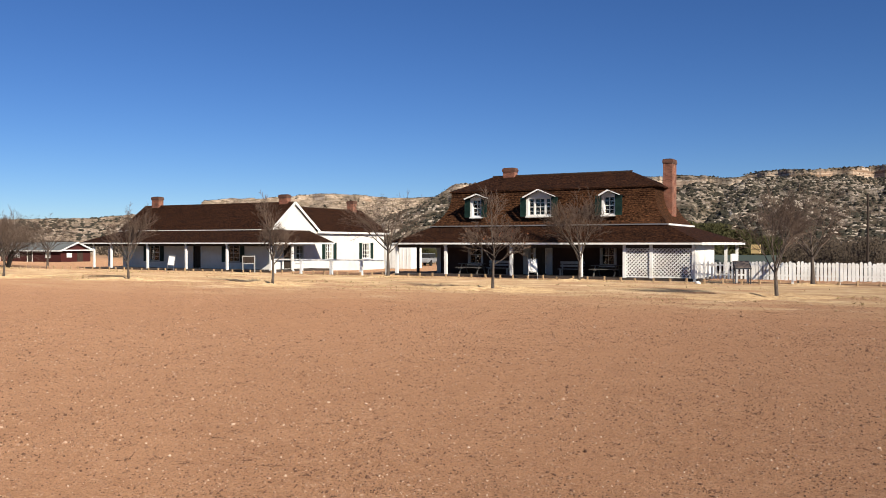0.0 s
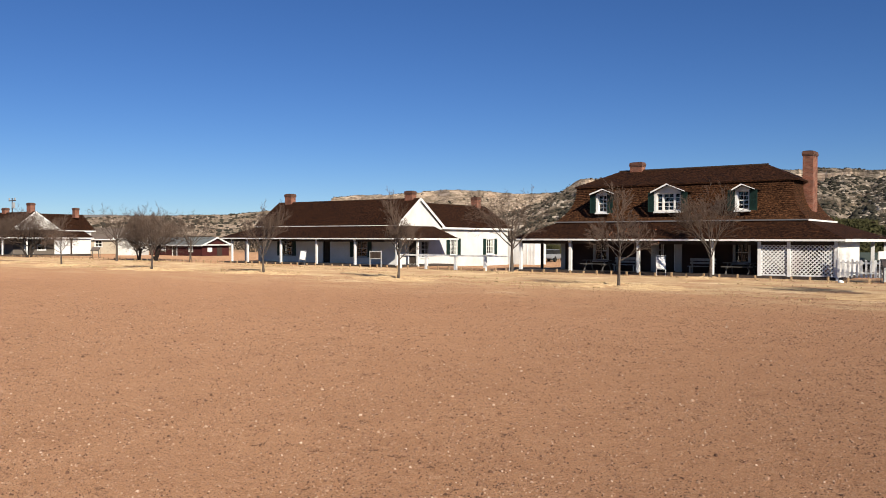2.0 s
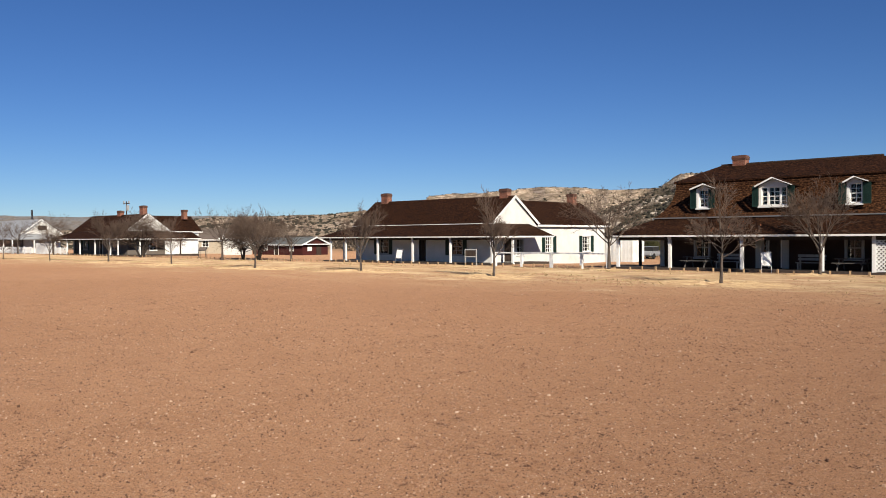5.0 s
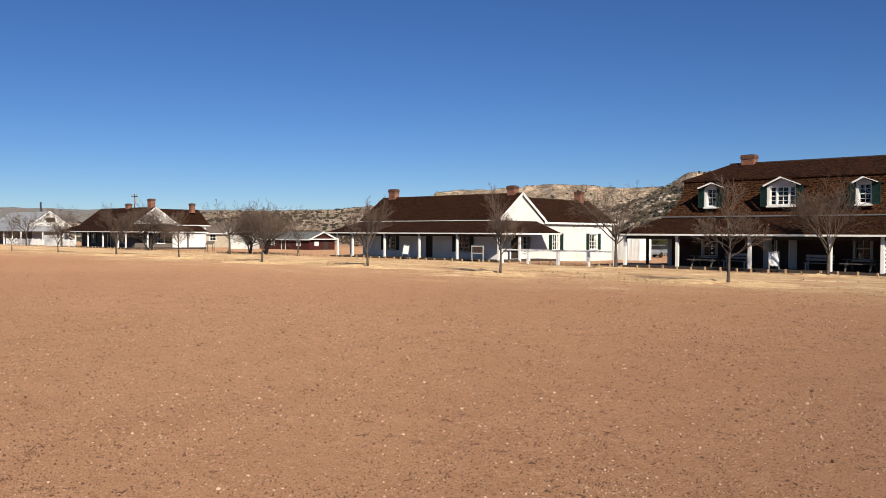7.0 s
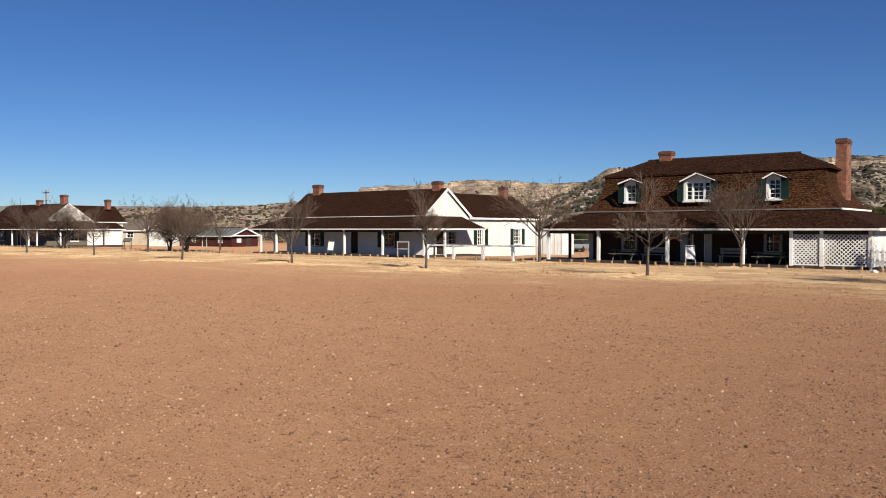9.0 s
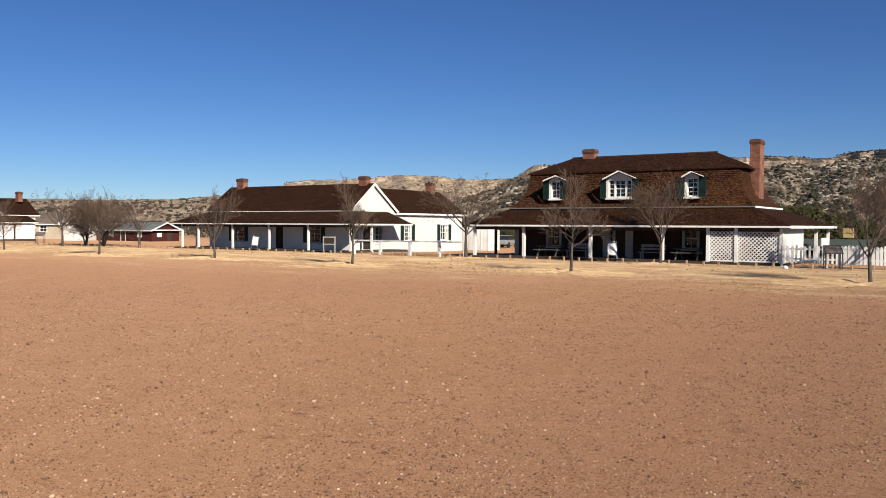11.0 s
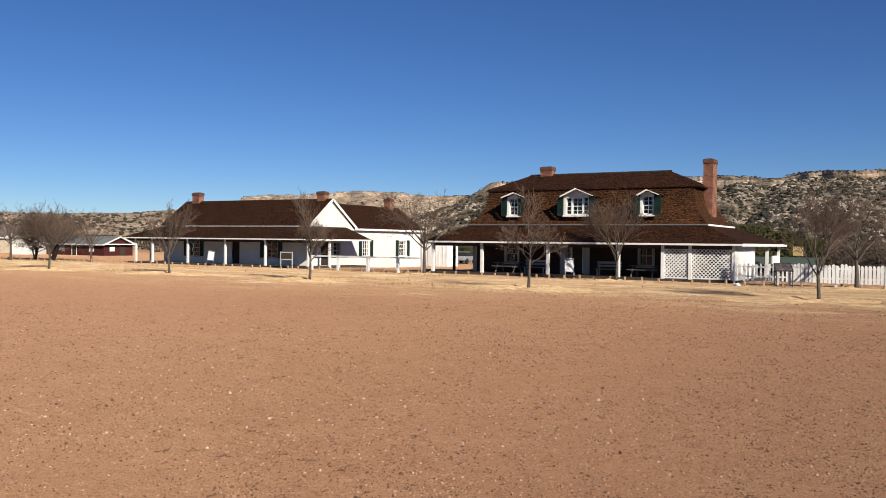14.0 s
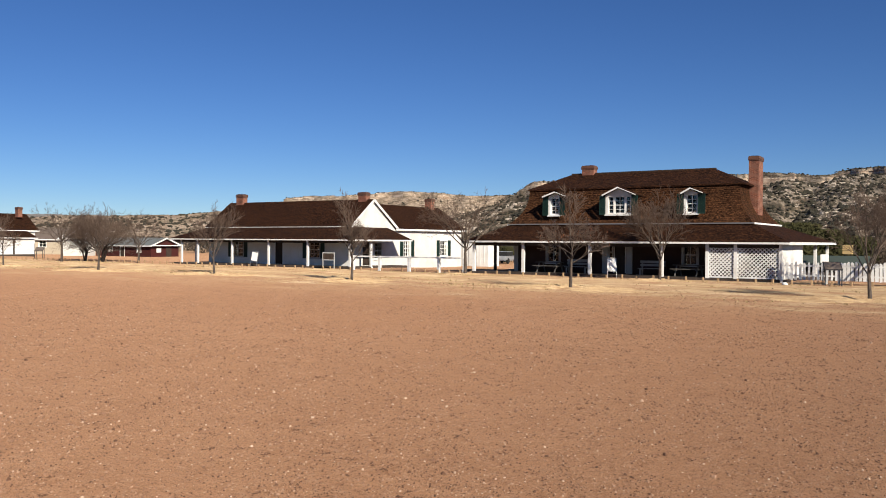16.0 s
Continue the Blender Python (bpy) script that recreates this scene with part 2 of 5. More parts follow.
def hillside(name="limestone_hillside", soil=(0.095, 0.074, 0.058), stone=(0.32, 0.265, 0.215), cliff=(0.6, 0.475, 0.365), cover=0.8):
    n = Nodes(name, 0.95, spec=0.05)
    n.b.inputs["Diffuse Roughness"].default_value = 1.0
    p = n.split(n.pos)
    big, mid, fine = n.noise(0.012, 6, 0.65), n.noise(0.07, 6, 0.7), n.noise(0.35, 5, 0.7)
    ledge = n.noise(0.1, 5, 0.7, n.join(p[0], p[1], n.math("MULTIPLY", p[2], 5.0)))
    c = n.mix(n.ramp(ledge, (0.42, 0.0), (0.58, 1.0)), soil, stone)
    c = n.mix(n.ramp(big, (0.45, 0.0), (0.62, 0.4)), c, (0.2, 0.145, 0.1))
    c = n.mix(n.ramp(fine, (0.5, 0.0), (0.58, cover)), c, (0.06, 0.052, 0.036))
    c = n.mix(n.ramp(mid, (0.48, 0.0), (0.62, 0.5)), c, (0.075, 0.066, 0.045))
    bed = n.noise(0.9, 3, 0.6, n.join(n.math("MULTIPLY", p[0], 0.02), n.math("MULTIPLY", p[1], 0.02), p[2]))
    g = n.t.nodes.new("ShaderNodeNewGeometry")
    steep = n.ramp(n.split(g.outputs["Normal"])[2], (0.45, 1.0), (0.72, 0.0))
    rock = n.mix(n.ramp(bed, (0.4, 0.0), (0.62, 1.0)), cliff, (0.25, 0.16, 0.105))
    c = n.mix(steep, c, rock)
    n.bump(n.math("ADD", mid, fine), 1.0, 2.0)
    return n.done(c)


DIRT, HILL = dirt(), hillside()
# blue-grey tint stands for the air between, not for the ridge's own colour
FAINT = hillside("haze_tinted_ridge", (0.13, 0.13, 0.14), (0.19, 0.185, 0.19), (0.26, 0.24, 0.23), 0.4)
RIDGE = hillside("pale_scrub_ridge", (0.22, 0.165, 0.125), (0.4, 0.315, 0.245), (0.5, 0.4, 0.31), 0.55)
MESA = hillside("pale_mesa", (0.2, 0.15, 0.11), (0.5, 0.395, 0.305), (0.66, 0.54, 0.43), 0.5)


def stones():
    n = Nodes("mixed_pebbles", 0.9, spec=0.1)
    n.b.inputs["Diffuse Roughness"].default_value = 1.0
    g = n.t.nodes.new("ShaderNodeNewGeometry")
    c = n.ramp(g.outputs["Random Per Island"], (0.0, (0.13, 0.07, 0.046)), (0.5, (0.29, 0.168, 0.108)), (0.86, (0.4, 0.26, 0.175)), (1.0, (0.6, 0.455, 0.345)))
    return n.done(n.mix(n.ramp(n.noise(60.0, 3), (0.4, 0.0), (0.7, 0.4)), c, (0.2, 0.115, 0.075)))


STONE = stones()
CLOD = paint("dark_clods", (0.12, 0.06, 0.036), (0.062, 0.034, 0.022), 0.95)


# ---- building helpers ----
def box(bm, x0, x1, y0, y1, z0, z1):
    v = [bm.verts.new((x, y, z)) for z in (z0, z1) for y in (y0, y1) for x in (x0, x1)]
    for f in ((0, 2, 3, 1), (4, 5, 7, 6), (0, 1, 5, 4), (1, 3, 7, 5), (3, 2, 6, 7), (2, 0, 4, 6)):
        bm.faces.new([v[i] for i in f])


def slab(bm, pts, down):
    """A plate with the outline pts on top, and that much thickness under it."""
    top = [bm.verts.new(p) for p in pts]
    low = [bm.verts.new((p[0], p[1], p[2] - down)) for p in pts]
    bm.faces.new(top), bm.faces.new(low[::-1])
    for i in range(len(pts)):
        j = (i + 1) % len(pts)
        bm.faces.new((top[j], top[i], low[i], low[j]))


def beam(bm, a, b, w, h):
    """A squared bar from a to b."""
    a, b = Vector(a), Vector(b)
    d = (b - a).normalized()
    s = d.cross(Vector((0, 0, 1)))
    s = (s.normalized() if s.length > 1e-4 else Vector((1, 0, 0))) * w / 2
    u = s.cross(d).normalized() * h / 2
    v = [bm.verts.new(p + i * s + j * u) for p in (a, b) for i, j in ((-1, -1), (1, -1), (1, 1), (-1, 1))]
    for f in ((0, 1, 2, 3), (7, 6, 5, 4), (0, 4, 5, 1), (1, 5, 6, 2), (2, 6, 7, 3), (3, 7, 4, 0)):
        bm.faces.new([v[i] for i in f])


def mesh_of(bm, name, mat, smooth=False):
    bmesh.ops.recalc_face_normals(bm, faces=bm.faces[:])
    me = bpy.data.meshes.new(name)
    bm.to_mesh(me)
    bm.free()
    me.materials.append(mat)
    if smooth:
        me.shade_smooth()
    return me


def thing(name, loc, label, category, group=""):
    ob = new(name)
    ob.empty_display_size = 0.2
    ob.location = loc
    return tagged(ob, label, category, group)


def hang(ob, parent):
    ob.parent = parent
    if parent.type == "EMPTY":
        ob.matrix_parent_inverse = Matrix.Translation(-Vector(parent.location))
    return ob


def part(name, bm, mat, parent, label="", smooth=False):
    ob = hang(new(name, mesh_of(bm, name, mat, smooth)), parent)
    return tagged(ob, label)


def piece(name, me, loc, parent, turn=None):
    ob = hang(new(name, me), parent)
    ob.location = loc
    if turn:
        ob.rotation_euler = turn
    return ob


def boxes(*bs):
    bm = bmesh.new()
    for b in bs:
        box(bm, *b)
    return bm


def wall_bm(axis, at, thick, a0, a1, z0, z1, holes=()):
    """A wall along x or y whose outer face lies at `at`; thick may be negative. Holes are (a0, a1, z0, z1)."""
    bm = bmesh.new()
    cuts = sorted({a0, a1, *(h[0] for h in holes), *(h[1] for h in holes)})
    for i in range(len(cuts) - 1):
        l, r = cuts[i], cuts[i + 1]
        hs = sorted((h[2], h[3]) for h in holes if h[0] < r - 1e-6 and h[1] > l + 1e-6)
        z = z0
        spans = []
        for b, t in hs:
            if b > z:
                spans.append((z, b))
            z = t
        if z < z1:
            spans.append((z, z1))
        for b, t in spans:
            lo, hi = min(at, at + thick), max(at, at + thick)
            box(bm, l, r, lo, hi, b, t) if axis == "x" else box(bm, lo, hi, l, r, b, t)
    return bm


def oriented(axis, at, out, a0, a1, d0, d1, z0, z1):
    """A box on a wall: along it from a0 to a1, from d0 to d1 in front of its outer face."""
    p, q = sorted((at + out * d0, at + out * d1))
    return (a0, a1, p, q, z0, z1) if axis == "x" else (p, q, a0, a1, z0, z1)


def window(parent, axis, at, out, a0, a1, z0, z1, cols=2, rows=4, shutters=0.0, trim=0.1, mat=None):
    """A sash window set in a hole: frame > sash, panes, sill; shutters beside it."""
    mat = mat or WHITE
    o = lambda *a: oriented(axis, at, out, *a)
    bm = boxes(o(a0 - trim, a0, -0.1, 0.04, z0 - trim * 0.5, z1 + trim), o(a1, a1 + trim, -0.1, 0.04, z0 - trim * 0.5, z1 + trim),
               o(a0, a1, -0.1, 0.04, z1, z1 + trim))
    w = part("window", bm, mat, parent)
    part("sill", boxes(o(a0 - trim - 0.03, a1 + trim + 0.03, -0.1, 0.1, z0 - trim, z0 - trim * 0.5 + 0.05)), mat, w)
    st = 0.045
    bm = boxes(o(a0, a0 + st, -0.07, -0.02, z0, z1), o(a1 - st, a1, -0.07, -0.02, z0, z1), o(a0, a1, -0.07, -0.02, z0, z0 + st * 1.3),
               o(a0, a1, -0.07, -0.02, z1 - st, z1), o(a0, a1, -0.08, -0.01, (z0 + z1) / 2 - 0.03, (z0 + z1) / 2 + 0.03))
    for i in range(1, cols):
        c = a0 + (a1 - a0) * i / cols
        box(bm, *o(c - 0.016, c + 0.016, -0.065, -0.025, z0, z1))
    for i in range(1, rows):
        c = z0 + (z1 - z0) * i / rows
        box(bm, *o(a0, a1, -0.065, -0.025, c - 0.014, c + 0.014))
    part("sash", bm, mat, w)
    g = part("pane", boxes(o(a0 + 0.02, a1 - 0.02, -0.05, -0.044, z0 + 0.02, z1 - 0.02)), GLASS, w)
    g.visible_shadow = False
    # added black sheet behind the glass, in place of the room's darkness
    part("blind", boxes(o(a0 - 0.05, a1 + 0.05, -0.42, -0.4, z0 - 0.05, z1 + 0.05)), INNER_SHADE, w, "added dark sheet for the unlit room behind")
    if shutters:
        for s0, s1 in ((a0 - trim - shutters, a0 - trim - 0.01), (a1 + trim + 0.01, a1 + trim + shutters)):
            bm = boxes(o(s0, s0 + 0.05, 0.02, 0.065, z0 - 0.05, z1 + 0.06), o(s1 - 0.05, s1, 0.02, 0.065, z0 - 0.05, z1 + 0.06),
                       o(s0, s1, 0.02, 0.064, z0 - 0.05, z0 + 0.03), o(s0, s1, 0.02, 0.064, z1, z1 + 0.06), o(s0, s1, 0.02, 0.064, (z0 + z1) / 2 - 0.04, (z0 + z1) / 2 + 0.04))
            z = z0 + 0.05
            while z < z1 - 0.03:
                box(bm, *o(s0 + 0.04, s1 - 0.04, 0.03, 0.05, z, z + 0.035))
                z += 0.055
            box(bm, *o(s0 + 0.03, s1 - 0.03, 0.022, 0.03, z0, z1))
            part("shutter", bm, GREEN, w, "dark green louvred shutter")
    return w


def door(parent, axis, at, out, a0, a1, z0, z1, mat=None, trim=0.1):
    o = lambda *a: oriented(axis, at, out, *a)
    bm = boxes(o(a0 - trim, a0, -0.12, 0.03, z0, z1 + trim), o(a1, a1 + trim, -0.12, 0.03, z0, z1 + trim), o(a0, a1, -0.12, 0.03, z1, z1 + trim))
    d = part("door", bm, WHITE, parent, "panelled door in a white frame")
    w = a1 - a0
    bm = boxes(o(a0, a1, -0.1, -0.07, z0, z1), o(a0, a0 + 0.1, -0.07, -0.05, z0, z1), o(a1 - 0.1, a1, -0.07, -0.05, z0, z1),
               o(a0 + w / 2 - 0.05, a0 + w / 2 + 0.05, -0.07, -0.05, z0, z1), o(a0, a1, -0.07, -0.05, z0, z0 + 0.2), o(a0, a1, -0.07, -0.05, z1 - 0.12, z1), o(a0, a1, -0.07, -0.05, z0 + 0.85, z0 + 1.0))
    part("leaf", bm, mat or DARK_WOOD, d, "dark panelled leaf")
    part("knob", boxes(o(a1 - 0.1, a1 - 0.05, -0.05, 0.0, z0 + 0.92, z0 + 0.97)), METAL, d)
    return d


def chimney(parent, x0, x1, y0, y1, z0, z1):
    bm = boxes((x0, x1, y0, y1, z0, z1 - 0.3))
    c = part("chimney", bm, BRICK, parent, "red brick chimney with a corbelled top")
    part("cap", boxes((x0 - 0.035, x1 + 0.035, y0 - 0.035, y1 + 0.035, z1 - 0.3, z1 - 0.22), (x0 - 0.05, x1 + 0.05, y0 - 0.05, y1 + 0.05, z1 - 0.22, z1 - 0.09), (x0 - 0.02, x1 + 0.02, y0 - 0.02, y1 + 0.02, z1 - 0.09, z1)), SOOTY_BRICK, c, "sooty corbelled cap")
    # no hole: a black plate gives the flue's inner shade
    part("flue", boxes((x0 + 0.12, x1 - 0.12, y0 + 0.12, y1 - 0.12, z1, z1 + 0.03)), INNER_SHADE, c, "black plate for the dark of the sooty flue")
    return c


def post(parent, x, y, z1, w=0.16, z0=0.0, mat=None):
    h = w / 2
    return part("porch_post", boxes((x - h, x + h, y - h, y + h, z0, z1), (x - h - 0.03, x + h + 0.03, y - h - 0.03, y + h + 0.03, z0, z0 + 0.12),
                                    (x - h - 0.03, x + h + 0.03, y - h - 0.03, y + h + 0.03, z1 - 0.1, z1)), mat or WHITE, parent)


def height(x, y):
    """The ground: level, with a slight dip behind the houses."""
    s = min(max((y - 54.0) / 14.0, 0.0), 1.0)
    e, g = min(max((y - 56.0) / 10.0, 0.0), 1.0), min(max((x + 26.0) / 8.0, 0.0), 1.0)
    return -0.8 * e * e * (3 - 2 * e) * g * g * (3 - 2 * g) - 0.28 * s * s * (3 - 2 * s) + 0.03 * noise.noise((x * 0.08, y * 0.08, 0.0)) * min(max((y - 4) / 20, 0), 1) * (1 if y < 48 else 0.4)



# ---- ground ----
def build_ground():
    def steps(spans):
        out = []
        for a, b, n in spans:
            out += [a + (b - a) * i / n for i in range(n)]
        return out + [spans[-1][1]]
    xs = steps([(-3500, -400, 8), (-400, -160, 12), (-160, 20, 150), (20, 120, 10), (120, 3500, 8)])
    ys = steps([(-3500, -60, 8), (-60, 0, 12), (0, 90, 120), (90, 300, 14), (300, 3500, 8)])
    verts = [(x, y, height(x, y) if -160 <= x <= 20 and -60 < y < 300 else height(x, y) * 1.0) for y in ys for x in xs]
    w = len(xs)
    faces = [(j * w + i, j * w + i + 1, (j + 1) * w + i + 1, (j + 1) * w + i) for j in range(len(ys) - 1) for i in range(w - 1)]
    me = bpy.data.meshes.new("ground")
    me.from_pydata(verts, [], faces)
    me.materials.append(DIRT)
    me.shade_smooth()
    tagged(new("ground", me), "dusty red dirt parade ground with a strip of dry straw grass", "ground", kind="structure")


build_ground()


def interp(table, a):
    for (a0, v0), (a1, v1) in zip(table, table[1:]):
        if a0 <= a <= a1:
            return v0 + (v1 - v0) * (a - a0) / (a1 - a0)
    return table[0][1] if a < table[0][0] else table[-1][1]


def hill(name, label, skyline, r0, r1, cliff, gully, seed, n_az, n_r, mat=HILL, cut=None):
    """A hill in front of the horizon: azimuth (degrees left of +y) against the slope up to its rim."""
    a0, a1 = skyline[0][0], skyline[-1][0]
    verts = []
    for i in range(n_az):
        a = a0 + (a1 - a0) * i / (n_az - 1)
        wob = 1 + 0.07 * noise.noise((a * 0.22, seed, 0)) + 0.03 * noise.noise((a * 0.9, seed, 3))
        rim = interp(skyline, a) * r1 * wob
        for j in range(n_r):
            s = j / (n_r - 1)
            r = (r0 + (r1 * wob - r0) * min(s / 0.85, 1)) if s <= 0.85 else r1 * wob + (s - 0.85) * r1
            u = min(s / 0.85, 1)
            k = 0.14 + 0.1 * noise.noise((a * 0.33, seed, 9))
            rise = (1 - k * cliff) * (u / 0.93) ** 1.25 if u < 0.93 else (1 - k * cliff) + k * cliff * min((u - 0.93) / 0.014, 1)
            rise += 0.012 * math.sin(rise * 34 + 4 * noise.noise((a * 0.3, seed, 1.0))) * min(u * 2, 1) * (1 if u < 0.92 else 0)
            x, y = -math.sin(radians(a)) * r, math.cos(radians(a)) * r
            rough = noise.fractal((x * 0.018, y * 0.018, seed), 0.9, 2.1, 5)
            if cut:
                ca, cw, cd = cut[0] + cut[1] * (1 - u), cut[2] * (0.6 + 0.8 * u), cut[3]
                rise -= cd * math.exp(-((a - ca) / cw) ** 2) * min(u * 2.5, 1) * (0.35 if u > 0.93 else 1)
            z = rim * rise + gully * rough * min(u * 3, 1) * (1 - u ** 6) + 0.5 * noise.noise((a * 9.0, s * 40, seed)) * u
            if s > 0.85:
                z = rim - (s - 0.85) * r1 * 0.02
            verts.append((x, y, z - 0.6))
    faces = [(i * n_r + j, (i + 1) * n_r + j, (i + 1) * n_r + j + 1, i * n_r + j + 1) for i in range(n_az - 1) for j in range(n_r - 1)]
    me = bpy.data.meshes.new(name)
    me.from_pydata(verts, [], faces)
    me.materials.append(mat)
    return tagged(new(name, me), label, "hill", kind="structure"), verts, n_r


NEAR_SKY = ((-22, 0.075), (-10, 0.083), (-0.3, 0.0892), (0.7, 0.0882), (3.8, 0.0875), (5.5, 0.0867), (7.5, 0.0855), (7.9, 0.083), (9.1, 0.0826), (10.4, 0.084), (12.1, 0.0847), (18, 0.082), (24, 0.080), (26.4, 0.0775), (27, 0.077), (27.4, 0.074), (28.3, 0.0635), (30, 0.049), (32.5, 0.037), (35, 0.026), (39, 0.012), (44, 0.0))
FAR_SKY = ((22, 0.05), (28.7, 0.0575), (31.5, 0.058), (33, 0.0584), (33.4, 0.0597), (35, 0.0607), (36.5, 0.0612), (37.7, 0.0586), (39.4, 0.056), (42.3, 0.0546), (44.2, 0.0524), (44.5, 0.045), (47, 0.036), (52, 0.022))
LEFT_SKY = ((36, 0.0), (41, 0.012), (44, 0.027), (46.5, 0.0385), (48.2, 0.0385), (49.2, 0.0365), (50.9, 0.0335), (53.1, 0.0325), (58, 0.0295), (59.9, 0.0275), (63, 0.021), (66, 0.015), (71.5, 0.011), (85, 0.008))
FAINT_SKY = ((48, 0.018), (55, 0.024), (59, 0.0275), (62, 0.026), (66.8, 0.0256), (71.5, 0.0266), (80, 0.027), (95, 0.02))
hill_near, near_v, near_n = hill("hill_near", "rocky limestone hillside with scattered dark scrub", NEAR_SKY, 150, 430, 1.0, 8.0, 1.7, 520, 130, cut=(8.5, 3.2, 0.75, 0.11))
hill_far, far_v, far_n = hill("mesa_far", "pale limestone mesa with a flat rim", FAR_SKY, 420, 900, 1.0, 9.0, 5.1, 200, 70, MESA)
hill_left, left_v, left_n = hill("hill_left", "low scrub-covered ridge of pale soil", LEFT_SKY, 220, 520, 0.3, 3.0, 8.3, 300, 70, RIDGE)
hill("hill_faint", "distant ridge with haze in its blue-grey colour", FAINT_SKY, 1300, 2600, 0.4, 14.0, 2.2, 90, 30, FAINT)


def clump(rng, c, w, h, out_v, out_f):
    """A ragged little bush: a squashed, uneven ball of eighteen faces."""
    base = len(out_v)
    n = 6
    ph = rng.random() * 6.28
    for k, (rr, zz) in enumerate(((0.75, 0.0), (1.0, 0.45), (0.55, 0.85))):
        for i in range(n):
            q = ph + i * 6.2832 / n + k * 0.5
            f = rr * (0.7 + 0.6 * rng.random())
            out_v.append((c[0] + math.cos(q) * w * f, c[1] + math.sin(q) * w * f, c[2] + h * zz * (0.8 + 0.4 * rng.random())))
    out_v.append((c[0], c[1], c[2] + h))
    for k in range(2):
        for i in range(n):
            j = (i + 1) % n
            out_f.append((base + k * n + i, base + k * n + j, base + (k + 1) * n + j, base + (k + 1) * n + i))
    for i in range(n):
        out_f.append((base + 2 * n + i, base + 2 * n + (i + 1) % n, base + 3 * n))


def stuff(name, v, f, mat, label, category):
    me = bpy.data.meshes.new(name)
    me.from_pydata(v, [], f)
    me.materials.append(mat)
    return tagged(new(name, me), label, category, kind="stuff")


def scatter_scrub():
    rng = random.Random(4)
    for hv, n_r, count, size, name in ((near_v, near_n, 30000, 0.6, "hill_scrub"), (left_v, left_n, 11000, 0.62, "ridge_scrub"), (far_v, far_n, 1500, 0.85, "mesa_scrub")):
        v, f = [], []
        for _ in range(count):
            k = rng.randrange(len(hv) - n_r - 1)
            if k % n_r == n_r - 1 or (k % n_r) / n_r > 0.9:
                continue
            a, b, e = Vector(hv[k]), Vector(hv[k + 1]), Vector(hv[k + n_r])
            p = a + (b - a) * rng.random() + (e - a) * rng.random()
            if noise.noise((p.x * 0.02, p.y * 0.02, 3.0)) < -0.25:
                continue
            w = size * rng.uniform(0.5, 1.6) * (0.6 if (k % n_r) / n_r > 0.78 else 1.0)
            clump(rng, p - Vector((0, 0, 0.3)), w, w * rng.uniform(0.9, 1.5), v, f)
        # junipers along the rim
        for c in range(len(hv) // n_r):
            p = max((Vector(q) for q in hv[c * n_r:(c + 1) * n_r]), key=lambda q: (q.z - 2.3) / math.hypot(q.x, q.y))
            for _ in range(6):
                if rng.random() < 0.35 + 0.9 * noise.noise((c * 0.11, 0.0, size)):
                    w = size * rng.uniform(0.35, 0.95)
                    clump(rng, p + Vector((rng.uniform(-1, 1) * 2, rng.uniform(-1, 1) * 2, -0.4)), w, w * rng.uniform(0.8, 1.4), v, f)
        stuff(name, v, f, SCRUB, "dark scrub bushes scattered over the slope", "scrub")
        v, f = [], []
        for _ in range(int(count * 1.0)):
            k = rng.randrange(len(hv) - n_r - 1)
            p = Vector(hv[k])
            if (k % n_r) / n_r > 0.76 or noise.noise((p.x * 0.03, p.y * 0.03, 1.0)) < 0.3 * rng.random() - 0.15:
                continue
            w = size * rng.uniform(0.3, 1.0) ** 1.6
            clump(rng, p - Vector((0, 0, 0.4 * w)), w * 1.3, w * rng.uniform(0.7, 1.1), v, f)
        if v:
            stuff(name.replace("scrub", "rocks"), v, f, LIMEROCK, "pale limestone boulders on the slope", "rocks")


def ledges():
    """Outcrops that run along the slope."""
    rng = random.Random(12)
    v, f = [], []
    for _ in range(5200):
        k = rng.randrange(len(near_v) - near_n - 1)
        p = Vector(near_v[k])
        u = (k % near_n) / near_n
        if u > 0.72 or u < 0.2 or noise.noise((p.x * 0.025, p.y * 0.025, 6.0)) < 0.05:
            continue
        a = math.atan2(p.y, p.x) + math.pi / 2
        w, l, hgt = rng.uniform(0.2, 0.42), rng.uniform(0.3, 1.2) ** 1.3, rng.uniform(0.2, 0.55)
        b = len(v)
        for z, k2 in ((-0.6, 1.0), (hgt, 0.8)):
            for i in range(6):
                q = i * 1.0472
                r = rng.uniform(0.75, 1.2) * k2
                lx, ly = math.cos(q) * l * r, math.sin(q) * w * r
                v.append((p.x + lx * math.cos(a) - ly * math.sin(a), p.y + lx * math.sin(a) + ly * math.cos(a), p.z + z * (rng.uniform(0.7, 1.1) if z > 0 else 1)))
        for i in range(6):
            f.append((b + i, b + (i + 1) % 6, b + 6 + (i + 1) % 6, b + 6 + i))
        f.append(tuple(b + 6 + i for i in range(6)))
    stuff("rock_ledges", v, f, LIMEROCK, "pale limestone ledges along the slope", "rocks")


scatter_scrub()
ledges()


